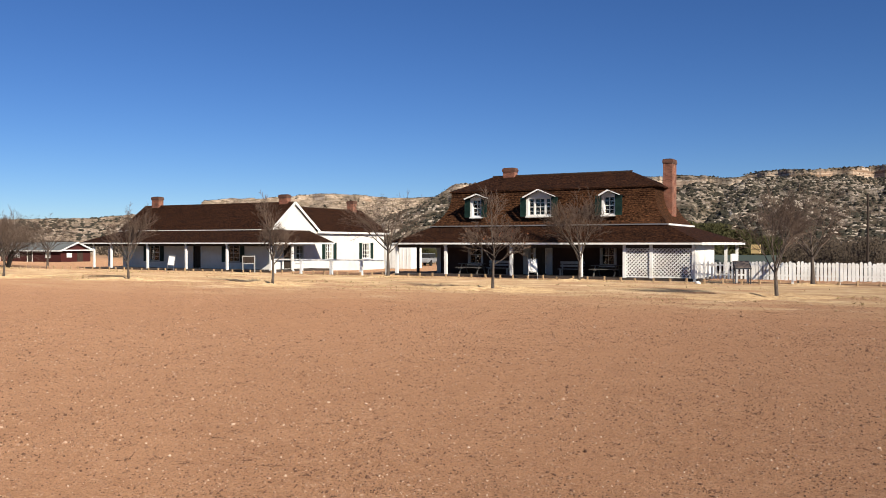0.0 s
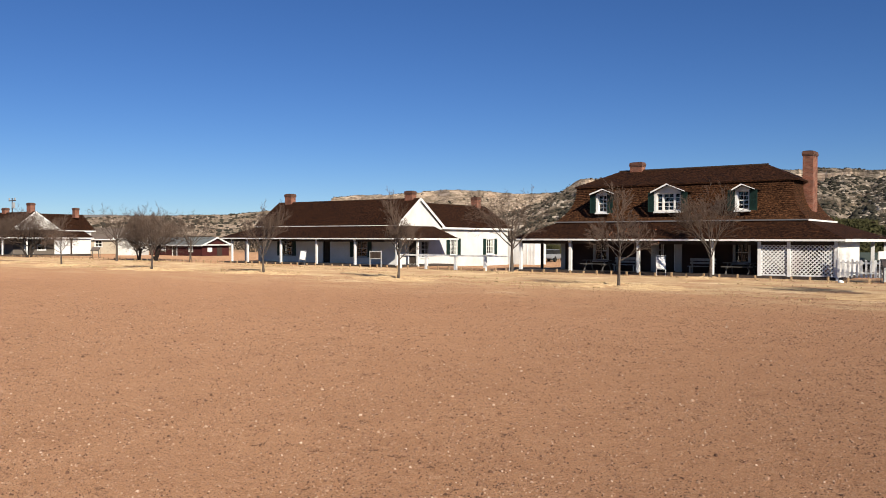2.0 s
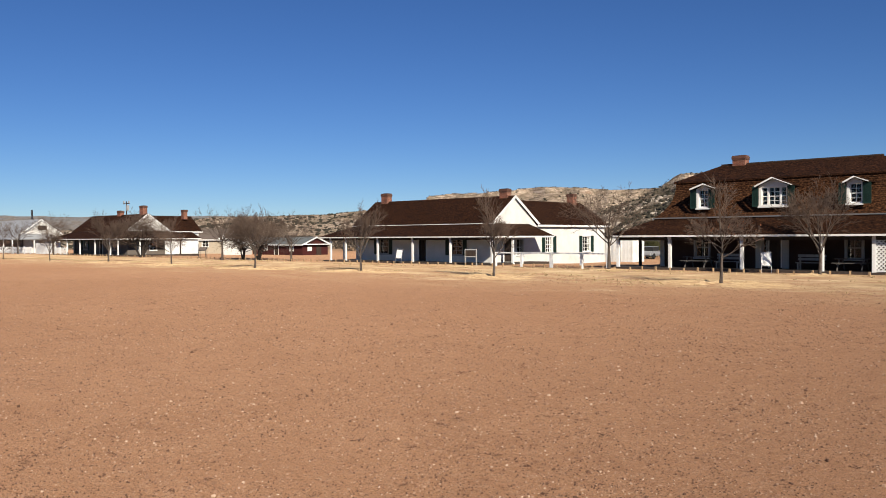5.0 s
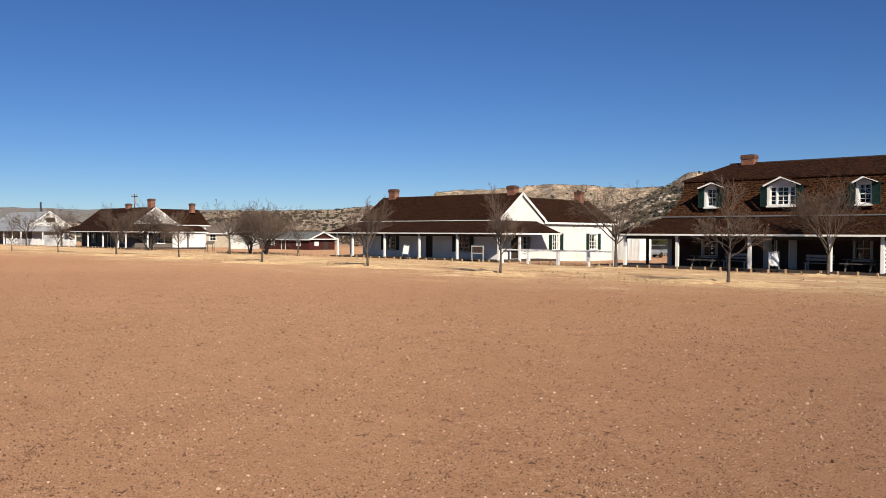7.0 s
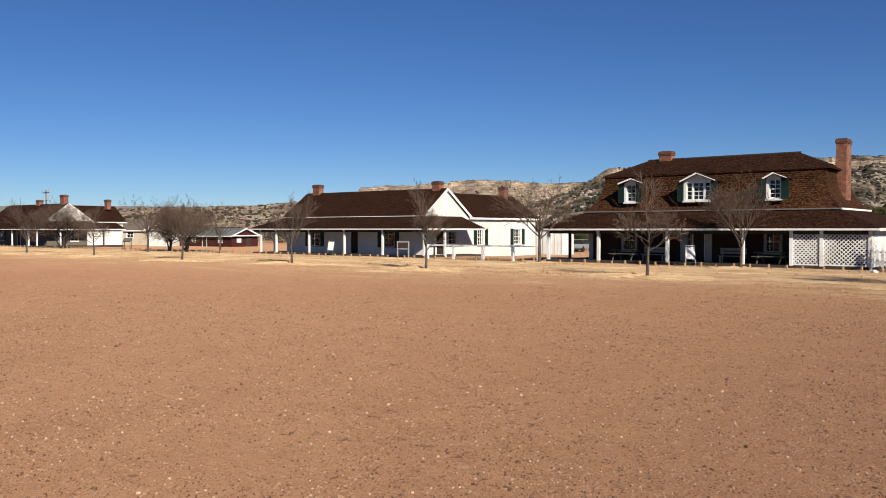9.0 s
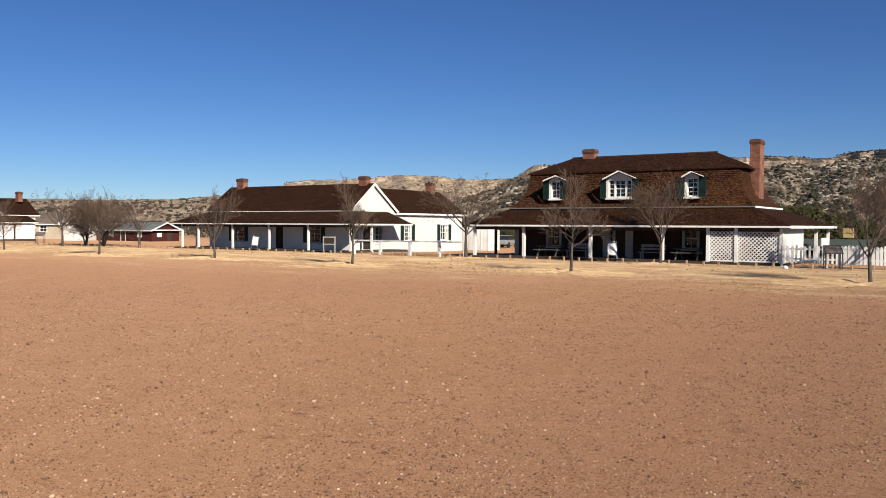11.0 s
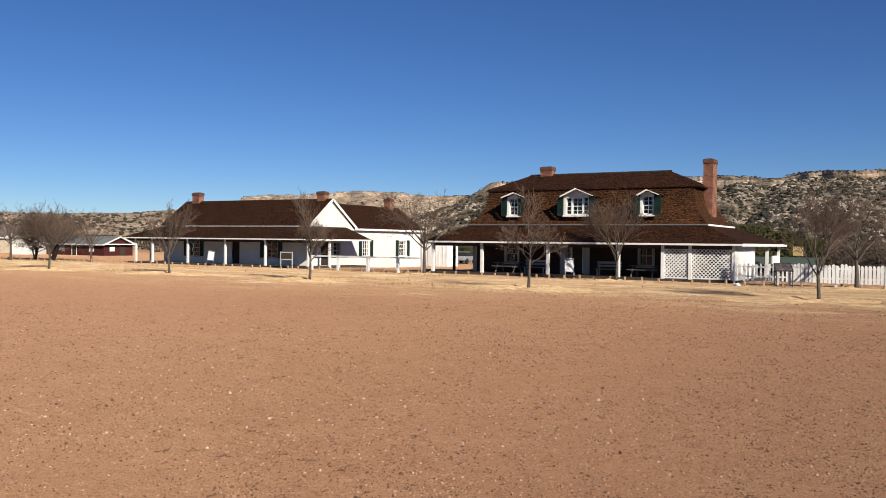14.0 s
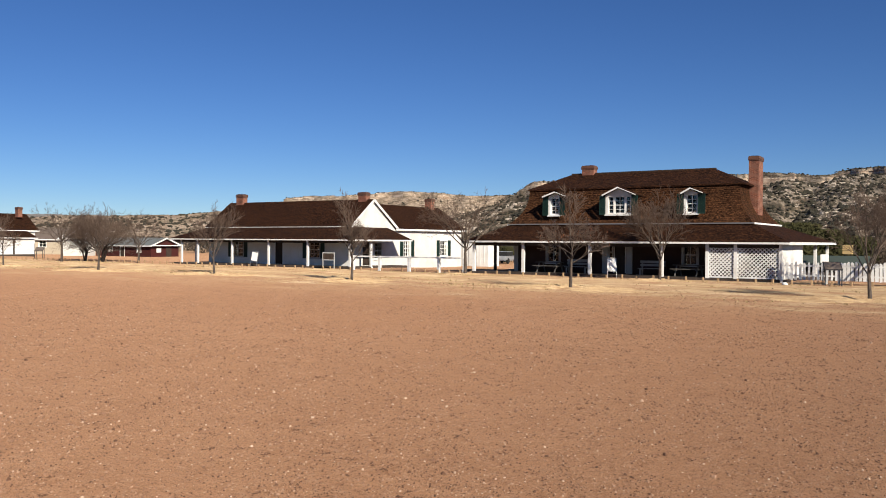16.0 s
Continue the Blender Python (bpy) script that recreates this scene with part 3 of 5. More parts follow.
# ---- the two-storey house with the curved mansard roof ----
def big_house():
    h = thing("mansard_house", (-20.5, 58, 0), "two-storey house with curved brown shingle mansard and wide porch", "house")
    X0, X1, Y0, Y1 = -28.9, -12.3, 53.45, 60.6
    # walls
    wins = [(-26.22, -25.3, 0.85, 2.15), (-16.4, -15.55, 0.85, 2.15)]
    doors = [(-21.15, -20.4, 0.2, 2.2)]
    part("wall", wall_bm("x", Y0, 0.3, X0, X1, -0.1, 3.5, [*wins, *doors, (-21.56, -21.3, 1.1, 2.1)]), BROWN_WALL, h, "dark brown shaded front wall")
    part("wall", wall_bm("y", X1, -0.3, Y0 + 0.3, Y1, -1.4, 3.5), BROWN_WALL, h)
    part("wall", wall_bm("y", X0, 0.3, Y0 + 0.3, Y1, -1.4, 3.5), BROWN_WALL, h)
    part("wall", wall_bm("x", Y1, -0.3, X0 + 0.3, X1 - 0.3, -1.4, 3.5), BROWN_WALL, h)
    part("corner_board", boxes((X0 - 0.02, X0 + 0.3, Y0 - 0.04, Y0 - 0.003, 0.15, 2.6)), GREY_AND_SHADED_WHITE, h, "pale grey corner board")
    # white frames coloured grey for the porch shade
    for a0, a1, z0, z1 in wins:
        window(h, "x", Y0, -1, a0, a1, z0, z1, 2, 2, 0.0, 0.14, GREY_AND_SHADED_WHITE)
    window(h, "x", Y0, -1, -21.56, -21.3, 1.1, 2.1, 1, 2, 0, 0.04, GREY_AND_SHADED_WHITE)
    door(h, "x", Y0, -1, -21.15, -20.4, 0.2, 2.2, trim=0.06)
    part("pilaster", boxes((-20.3, -19.87, Y0 - 0.08, Y0 - 0.004, 0.15, 2.35)), GREY_AND_SHADED_WHITE, h, "pale grey board beside the door")
    part("pilaster", boxes((-22.02, -21.62, Y0 - 0.08, Y0 - 0.004, 0.15, 2.35)), GREY_AND_SHADED_WHITE, h, "pale grey board beside the door")
    # porch
    E0, E1, F0, F1 = -31.4, -9.4, 50.55, 68.2
    part("porch_floor", boxes((E0 + 0.3, E1 - 0.3, F0 + 0.3, Y0, -0.1, 0.14), (E0 + 0.3, X0, Y0, F1 - 0.4, -1.2, 0.13), (X1, E1 - 0.3, Y0, F1 - 0.4, -1.2, 0.13), (X0, X1, Y1, F1 - 0.4, -1.2, 0.13)), DECK, h, "weathered board floor")
    zi, ze = 3.55, 2.36
    I0, I1, J0, B1 = -29.0, -12.1, 53.2, 60.85
    bm = bmesh.new()
    slab(bm, [(E0, F0, ze), (E1, F0, ze), (I1, J0, zi), (I0, J0, zi)], 0.07)
    part("porch_roof", bm, ROOF, h, "dark brown shingled porch roof")
    bm = bmesh.new()
    slab(bm, [(E1, F0, ze), (E1, F1, ze), (I1, B1, zi), (I1, J0, zi)], 0.07)
    part("porch_roof", bm, ROOF, h)
    bm = bmesh.new()
    slab(bm, [(E0, F1, ze), (E0, F0, ze), (I0, J0, zi), (I0, B1, zi)], 0.07)
    part("porch_roof", bm, ROOF, h)
    bm = bmesh.new()
    slab(bm, [(E1, F1, ze), (E0, F1, ze), (I0, B1, zi), (I1, B1, zi)], 0.07)
    part("porch_roof", bm, ROOF, h)
    part("fascia", boxes((E0, E1, F0 - 0.03, F0 + 0.02, ze - 0.13, ze - 0.015)), WHITE, h, "white fascia board")
    part("fascia", boxes((E1 - 0.02, E1 + 0.03, F0 + 0.02, F1, ze - 0.16, ze + 0.01)), WHITE, h)
    part("fascia", boxes((E0 - 0.03, E0 + 0.02, F0 + 0.02, F1, ze - 0.17, ze - 0.01)), WHITE, h)
    part("header_beam", boxes((-30.95, -9.85, 50.95, 51.1, 2.0, 2.2)), DARK_WOOD, h)
    for x in (-26.9, -21.92, -17.05):
        post(h, x, 51.03, 2.2, 0.19)
    for x in (-30.9,):
        post(h, x, 54.1, 2.25, 0.17, mat=DARK_WOOD)
        post(h, x, 51.03, 2.2, 0.19)
    for y in (62.65, 67.9):
        post(h, -9.95, y, 2.3, 0.19, -1.2)
    part("half_wall", boxes((-9.99, -9.91, 65.0, 67.8, 0.9, 1.5)), WHITE, h, "low white board panel between porch posts")
    # lattice screen
    L0, L1, LZ0, LZ1, LY = -14.2, -9.95, 0.18, 2.2, 51.03
    lat = part("lattice_screen", boxes((L0 - 0.1, L0 + 0.1, LY - 0.09, LY + 0.09, 0, LZ1), (-12.62, -12.42, LY - 0.09, LY + 0.09, 0, LZ1), (L1 - 0.1, L1 + 0.1, LY - 0.09, LY + 0.09, 0, LZ1),
                                      (L0 + 0.1, -12.62, LY - 0.05, LY + 0.05, LZ0, LZ0 + 0.09), (-12.42, L1 - 0.1, LY - 0.05, LY + 0.05, LZ0, LZ0 + 0.09)), WHITE, h, "white diagonal lattice screen")
    step, wslat = 0.235, 0.086
    for p0, p1 in ((L0 + 0.1, -12.62), (-12.42, L1 - 0.1)):
        for sgn in (1, -1):
            k = p0 - (LZ1 - LZ0)
            while k < p1 + (LZ1 - LZ0):
                # the line x = k + sgn * (z - LZ0), cut to the opening
                za, zb = LZ0 + 0.05, LZ1
                xa, xb = (k, k + (zb - za)) if sgn > 0 else (k + (zb - za), k)
                lo, hi = max(p0, min(xa, xb)), min(p1, max(xa, xb))
                if hi - lo > 0.06:
                    fz = lambda x: za + (x - k if sgn > 0 else (k + (zb - za)) - x)
                    bm = bmesh.new()
                    y = LY - 0.012 * sgn
                    wv = wslat * 0.7071
                    pts = [(lo, fz(lo) - wv), (hi, fz(hi) - wv), (hi, fz(hi) + wv), (lo, fz(lo) + wv)]
                    pts = [(x, min(max(z, LZ0 + 0.04), LZ1)) for x, z in pts]
                    fr = [bm.verts.new((x, y - 0.006, z)) for x, z in pts]
                    bk = [bm.verts.new((x, y + 0.006, z)) for x, z in pts]
                    bm.faces.new(fr), bm.faces.new(bk[::-1])
                    for i in range(4):
                        bm.faces.new((fr[(i + 1) % 4], fr[i], bk[i], bk[(i + 1) % 4]))
                    part("slat", bm, WHITE, lat)
                k += step
    # board wall at the porch's side
    bw = part("board_wall", boxes((-10.0, -9.93, 51.15, 57.8, 0.1, 2.2)), WHITE, h, "white boarded porch side")
    for i in range(22):
        part("batten", boxes((-9.929, -9.905, 51.3 + i * 0.3, 51.36 + i * 0.3, 0.1, 2.2)), WHITE, bw)
    # mansard: courses of shingles on a curve, flared at the foot
    a0, a1, b0, b1 = -29.15, -11.95, 53.0, 61.0
    prof = []
    n = 20
    for i in range(n + 1):
        t = i / n
        prof.append((1.12 * (1 - (1 - t) ** 2.6), 3.58 + 2.54 * t))
    man = part("mansard", boxes((a0 + 1.3, a1 - 1.3, b0 + 1.3, b1 - 1.3, 3.5, 5.9)), DARK_WOOD, h, "curved mansard of warm brown wood shingles")
    for (d0, z0), (d1, z1) in zip(prof, prof[1:]):
        bm = bmesh.new()
        lip = 0.026
        r0 = [(a0 + d0 - lip, b0 + d0 - lip), (a1 - d0 + lip, b0 + d0 - lip), (a1 - d0 + lip, b1 - d0 + lip), (a0 + d0 - lip, b1 - d0 + lip)]
        r1 = [(a0 + d1, b0 + d1), (a1 - d1, b0 + d1), (a1 - d1, b1 - d1), (a0 + d1, b1 - d1)]
        for i in range(4):
            j = (i + 1) % 4
            v = [bm.verts.new((*r0[i], z0 - 0.02)), bm.verts.new((*r0[j], z0 - 0.02)), bm.verts.new((*r1[j], z1)), bm.verts.new((*r1[i], z1))]
            bm.faces.new(v)
            u = [bm.verts.new((*r0[i], z0 - 0.02)), bm.verts.new((*r0[j], z0 - 0.02)), bm.verts.new((r1[j][0], r1[j][1], z0 + 0.02)), bm.verts.new((r1[i][0], r1[i][1], z0 + 0.02))]
            bm.faces.new(u[::-1])
        part("shingle_course", bm, MANSARD, man)
    part("gutter", boxes((a0 - 0.06, a1 + 0.06, b0 - 0.1, b0 - 0.04, 3.5, 3.58)), GUTTER, h, "grey metal gutter")
    part("eave_board", boxes((a1 + 0.04, a1 + 0.1, b0 - 0.06, b1, 3.47, 3.58)), WHITE, h, "white eave board")
    part("eave_board", boxes((a0 - 0.1, a0 - 0.04, b0 - 0.06, b1, 3.42, 3.58)), WHITE, h)
    # upper hipped roof
    d = 1.12 - 0.12
    q = [(a0 + d, b0 + d, 6.1), (a1 - d + 0.2, b0 + d, 6.12), (a1 - d + 0.2, b1 - d, 6.12), (a0 + d, b1 - d, 6.1)]
    m0, m1 = (-25.87, 57.0, 7.36), (-15.42, 57.0, 7.36)
    bm = bmesh.new()
    for pts in ((q[0], q[1], m1, m0), (q[1], q[2], m1), (q[2], q[3], m0, m1), (q[3], q[0], m0)):
        slab(bm, pts, 0.09)
    part("roof", bm, ROOF, h, "dark brown hipped upper roof")
    part("ridge_cap", boxes((-25.97, -15.32, 56.91, 57.09, 7.33, 7.41)), DARK_WOOD, h)
    chimney(h, -13.1, -12.48, 56.6, 57.9, 3.9, 8.05)
    chimney(h, -25.05, -24.12, 56.7, 57.33, 7.05, 7.94)
    # dormers: opening, shutters' outer edges, eave ends, apex
    yd = 53.08
    for x0, x1, s0, s1, e0, e1, xm, zp, cols in ((-25.83, -25.19, -26.42, -24.67, -26.3, -24.45, -25.33, 5.83, 1), (-21.52, -19.92, -22.1, -19.38, -21.8, -19.42, -20.68, 6.02, 3), (-16.15, -15.49, -16.76, -14.92, -16.42, -14.98, -15.8, 5.83, 1)):
        z0, z1, ze_ = 4.24, 5.4, 5.5
        tl, tr = 0.17, 0.08
        dm = part("dormer", wall_bm("x", yd, 0.26, x0 - tl, x1 + tr, z0 - 0.12, z1 + 0.1, [(x0, x1, z0, z1)]), WHITE, h, "gabled dormer with white trim")
        part("cheek", boxes((x0 - tl, x0 - tl + 0.06, yd + 0.26, 55.0, z0 - 0.2, z1 + 0.08)), MANSARD, dm)
        part("cheek", boxes((x1 + tr - 0.06, x1 + tr, yd + 0.26, 55.0, z0 - 0.2, z1 + 0.08)), MANSARD, dm)
        bm = bmesh.new()
        for yy in (yd + 0.01, yd + 0.07):
            bm.faces.new([bm.verts.new(p) for p in ((x0 - tl, yy, z1 + 0.1), (x1 + tr, yy, z1 + 0.1), (xm - 0.1, yy, zp - 0.07))])
        part("pediment", bm, WHITE, dm)
        bm = bmesh.new()
        slab(bm, [(e0, yd - 0.4, ze_), (xm, yd - 0.4, zp), (xm, 55.4, zp), (e0, 55.4, ze_)], 0.05)
        slab(bm, [(xm, yd - 0.4, zp), (e1, yd - 0.4, ze_), (e1, 55.4, ze_), (xm, 55.4, zp)], 0.05)
        part("dormer_roof", bm, ROOF, dm)
        bm = bmesh.new()
        beam(bm, (e0, yd - 0.42, ze_ - 0.04), (xm, yd - 0.42, zp - 0.04), 0.05, 0.1)
        beam(bm, (xm, yd - 0.42, zp - 0.03), (e1, yd - 0.42, ze_ - 0.03), 0.04, 0.05)
        part("barge_board", bm, WHITE, dm)
        yw = yd + 0.16
        lights = [(x0, x1)] if cols == 1 else [(x0, x0 + 0.36), (x0 + 0.45, x1 - 0.45), (x1 - 0.36, x1)]
        for p, r in lights:
            zm = (z0 + z1) / 2
            bm = boxes((p, p + 0.035, yw, yw + 0.06, z0, z1), (r - 0.035, r, yw, yw + 0.06, z0, z1), (p, r, yw, yw + 0.06, z0, z0 + 0.06), (p, r, yw, yw + 0.06, z1 - 0.04, z1), (p, r, yw - 0.01, yw + 0.05, zm - 0.025, zm + 0.025))
            if r - p > 0.5:
                box(bm, (p + r) / 2 - 0.016, (p + r) / 2 + 0.016, yw + 0.01, yw + 0.05, z0, z1)
            for zz in (0.25, 0.75):
                zq = z0 + (z1 - z0) * zz
                box(bm, p, r, yw + 0.01, yw + 0.05, zq - 0.012, zq + 0.012)
            part("sash", bm, WHITE, dm)
            g = part("pane", boxes((p + 0.02, r - 0.02, yw + 0.03, yw + 0.036, z0 + 0.02, z1 - 0.02)), GLASS, dm)
            g.visible_shadow = False
        if cols == 3:
            for p in (x0 + 0.36, x1 - 0.45):
                part("mullion", boxes((p, p + 0.09, yw - 0.06, yw + 0.08, z0, z1)), WHITE, dm)
        # black sheet added behind the panes for the unlit attic
        part("blind", boxes((x0 - 0.05, x1 + 0.05, yd + 0.55, yd + 0.57, z0 - 0.05, z1 + 0.05)), INNER_SHADE, dm)
        part("sill", boxes((x0 - tl - 0.04, x1 + tr + 0.04, yd - 0.09, yd + 0.02, z0 - 0.15, z0 - 0.04)), WHITE, dm)
        for a, b in ((s0, x0 - tl - 0.01), (x1 + tr + 0.01, s1)):
            bm = boxes((a, a + 0.05, yd - 0.09, yd - 0.045, z0 - 0.08, z1 + 0.06), (b - 0.05, b, yd - 0.09, yd - 0.045, z0 - 0.08, z1 + 0.06), (a, b, yd - 0.089, yd - 0.046, z1 - 0.02, z1 + 0.06), (a, b, yd - 0.089, yd - 0.046, z0 - 0.08, z0),
                       (a, b, yd - 0.089, yd - 0.046, 4.78, 4.86), (a + 0.03, b - 0.03, yd - 0.06, yd - 0.05, z0, z1))
            z = z0
            while z < z1 - 0.03:
                box(bm, a + 0.04, b - 0.04, yd - 0.08, yd - 0.06, z, z + 0.035)
                z += 0.06
            part("shutter", bm, GREEN, dm, "dark green louvred shutter")


big_house()


# ---- the long single-storey house with the white gable ----
def long_house(name, label, x0, x1, gable_side, y0=53.4, rise=5.9, porch=2.75, eave=2.38, wing=True, chim=(), wins=(), doors=(), posts=(), wing_end=70.9, ends=58.9, roof=None, side_posts=(53.6,), wing_flue=0.0, front=None, eave_mat=None):
    roof = roof or ROOF
    h = thing(name, ((x0 + x1) / 2, 57, 0), label, "house")
    yr, yb, zg = 56.35, 59.6, 3.45
    t = 0.3
    holes = [w for w in wins] + [d for d in doors]
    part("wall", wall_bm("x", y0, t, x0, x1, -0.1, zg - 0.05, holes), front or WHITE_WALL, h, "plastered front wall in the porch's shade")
    part("wall", wall_bm("x", yb, -t, x0, x1, -0.4, zg - 0.05), WHITE_WALL, h)
    for x, sgn in ((x0, 1), (x1, -1)):
        side_holes = [(55.0, 56.0, 0.15, 2.15), (56.7, 57.7, 0.7, 2.1)] if x == x1 and wing else []
        part("wall", wall_bm("y", x, sgn * t, y0 + t, yb - t, -0.4, zg - 0.05, side_holes), front or WHITE_WALL, h, "plastered end wall below the gable" if x == x1 else "")
        bm = bmesh.new()
        for xx in (x, x + sgn * t):
            bm.faces.new([bm.verts.new(p) for p in ((xx, y0, zg - 0.05), (xx, yb, zg - 0.05), (xx, yr, rise - 0.1))])
        part("gable", bm, WHITE_WALL, h, "white plastered gable")
        if side_holes:
            door(h, "y", x, 1, 55.0, 56.0, 0.15, 2.15)
            window(h, "y", x, 1, 56.7, 57.7, 0.7, 2.1, 2, 4, 0.0)
    # front windows: white frames, the porch shade put in as grey
    for w in wins:
        window(h, "x", y0, -1, *w, 2, 4, 0.45, mat=GREY_AND_SHADED_WHITE)
    for d in doors:
        door(h, "x", y0, -1, *d)
    # roof
    o = 0.2
    bm = bmesh.new()
    ye, ze = y0 - 0.25, zg + 0.02
    slab(bm, [(x0 - o, ye, ze), (x1 + o, ye, ze), (x1 + o, yr, rise), (x0 - o, yr, rise)], 0.1)
    part("roof", bm, roof, h, "dark brown shingled gable roof")
    bm = bmesh.new()
    slab(bm, [(x1 + o, yb + 0.3, zg - 0.05), (x0 - o, yb + 0.3, zg - 0.05), (x0 - o, yr, rise), (x1 + o, yr, rise)], 0.1)
    part("roof", bm, roof, h)
    part("eave_board", boxes((x0 - o, x1 + o, ye - 0.04, ye, ze - 0.055, ze - 0.005)), eave_mat or WHITE, h)
    for x, s in ((x0 - o, -1), (x1 + o, 1)):
        bm = bmesh.new()
        beam(bm, (x + s * 0.03, ye, ze - 0.1), (x + s * 0.03, yr, rise - 0.1), 0.05, 0.22)
        beam(bm, (x + s * 0.03, yr, rise - 0.1), (x + s * 0.03, yb + 0.3, zg - 0.15), 0.05, 0.22)
        part("barge_board", bm, WHITE if s > 0 else DARK_WOOD, h, "white barge board" if s > 0 else "dark barge board")
    # porch along the front and round both ends
    px0, px1, pf = x0 - 2.45, x1 + 2.45, y0 - porch
    zi = zg - 0.02
    for pts in ([(px0, pf, eave), (px1, pf, eave), (x1 - 0.02, ye + 0.1, zi), (x0 + 0.02, ye + 0.1, zi)],
                [(px1, pf, eave), (px1, ends, eave), (x1 + 0.0, ends - 0.35, zi), (x1 + 0.0, ye + 0.1, zi)],
                [(px0, ends, eave), (px0, pf, eave), (x0, ye + 0.1, zi), (x0, ends - 1.6, zi)]):
        bm = bmesh.new()
        slab(bm, pts, 0.07)
        part("porch_roof", bm, roof, h, "dark brown shingled porch roof")
    part("fascia", boxes((px0, px1, pf - 0.03, pf + 0.02, eave - 0.11, eave - 0.015)), WHITE, h, "white fascia board")
    part("fascia", boxes((px1 - 0.02, px1 + 0.03, pf + 0.02, ends, eave - 0.14, eave - 0.01)), WHITE, h)
    part("fascia", boxes((px0 - 0.03, px0 + 0.02, pf + 0.02, ends, eave - 0.14, eave - 0.01)), WHITE, h)
    part("porch_floor", boxes((px0 + 0.3, px1 - 0.3, pf + 0.25, y0, -0.15, 0.13), (x1, px1 - 0.3, y0, ends - 0.2, -0.3, 0.125), (px0 + 0.3, x0, y0, ends - 0.2, -0.3, 0.125)), DECK, h, "weathered board floor")
    part("header_beam", boxes((px0 + 0.35, px1 - 0.35, pf + 0.38, pf + 0.5, eave - 0.32, eave - 0.1)), DARK_WOOD, h)
    for x in posts:
        post(h, x, pf + 0.44, eave - 0.12, 0.16)
    for y in side_posts:
        post(h, px1 - 0.4, y, eave - 0.12, 0.16)
        post(h, px0 + 0.4, y, eave - 0.12, 0.16)
    for c in chim:
        chimney(h, *c)
    if wing:
        wx0, wx1, wy1, wz, wr = x1 - 6.2, x1, wing_end, 3.38, 5.72
        xm = (wx0 + wx1) / 2
        ws = [(61.0, 62.0, 0.85, 2.3), (67.0, 68.25, 0.85, 2.3)] if wy1 > 69 else []
        part("wall", wall_bm("y", x1 + 0.003, -0.3, yb, wy1, -0.5, wz - 0.06, ws), WHITE_WALL, h, "white side wall of the rear wing")
        part("wall", wall_bm("y", wx0, 0.3, yb, wy1, -0.5, wz - 0.06), WHITE_WALL, h)
        part("wall", wall_bm("x", wy1, -0.3, wx0 + 0.3, x1 - 0.3, -0.5, wz), WHITE_WALL, h)
        for w in ws:
            window(h, "y", x1 + 0.003, 1, *w, 3, 4, 0.5)
        bm = bmesh.new()
        slab(bm, [(wx1 + 0.3, 59.7, wz), (wx1 + 0.3, wy1 + 0.5, wz), (xm, wy1 + 0.5, wr), (xm, 56.6, wr)], 0.1)
        slab(bm, [(wx0 - 0.3, wy1 + 0.5, wz), (wx0 - 0.3, 59.7, wz), (xm, 56.6, wr), (xm, wy1 + 0.5, wr)], 0.1)
        part("roof", bm, roof, h, "dark brown roof of the rear wing")
        part("fascia", boxes((wx1 + 0.3, wx1 + 0.35, 59.4, wy1 + 0.5, wz - 0.18, wz - 0.01)), WHITE, h)
        bm = bmesh.new()
        for yy in (wy1, wy1 - 0.3):
            bm.faces.new([bm.verts.new(p) for p in ((wx0, yy, wz - 0.06), (wx1, yy, wz - 0.06), (xm, yy, wr - 0.1))])
        part("gable", bm, WHITE_WALL, h)
        chimney(h, xm + wing_flue - 0.38, xm + wing_flue + 0.38, wy1 - 1.5, wy1 - 0.9, 5.2, 6.6)
    return h


long_house("long_house", "long white single-storey house with dark brown roof and porch", -62.0, -44.5, 1,
           chim=((-61.15, -60.25, 56.05, 56.65, 5.4, 6.7), (-45.85, -45.0, 56.05, 56.6, 5.4, 6.5)),
           wins=((-58.7, -57.3, 0.75, 2.2), (-49.3, -47.9, 0.75, 2.2)), doors=((-53.2, -52.3, 0.15, 2.2),), posts=(-63.05, -60.8, -56.25, -51.7, -47.15, -42.6))
long_house("porch_house", "long white house with dark roof behind gnarled bare trees", -128.0, -110.5, 1, wing_end=64.4, ends=63.4, side_posts=(54.2,),
           # front and end walls take the plaster with porch shade in its colour
           wing_flue=1.15, front=SHADED_WALL, eave_mat=DARK_WOOD,
           chim=((-119.15, -118.2, 56.05, 56.65, 5.4, 6.5), (-112.2, -111.15, 56.05, 56.7, 5.4, 7.05)),
           wins=((-124.7, -123.3, 0.75, 2.2), (-115.3, -113.9, 0.75, 2.2)), doors=((-119.2, -118.3, 0.15, 2.2),), posts=(-129.8, -125.0, -120.6, -115.6, -110.8, -108.5))


sb = thing("porch_side_boards", (-108.4, 60.5, 0), "white board panels closing a porch side", "panel")
for y0_, y1_ in ((57.9, 60.15), (60.4, 63.1)):
    part("board_panel", boxes((-108.47, -108.4, y0_, y1_, 0.1, 2.2)), WHITE, sb)
part("panel_post", boxes((-108.5, -108.38, 60.17, 60.38, -0.3, 2.2)), DARK_WOOD, sb)


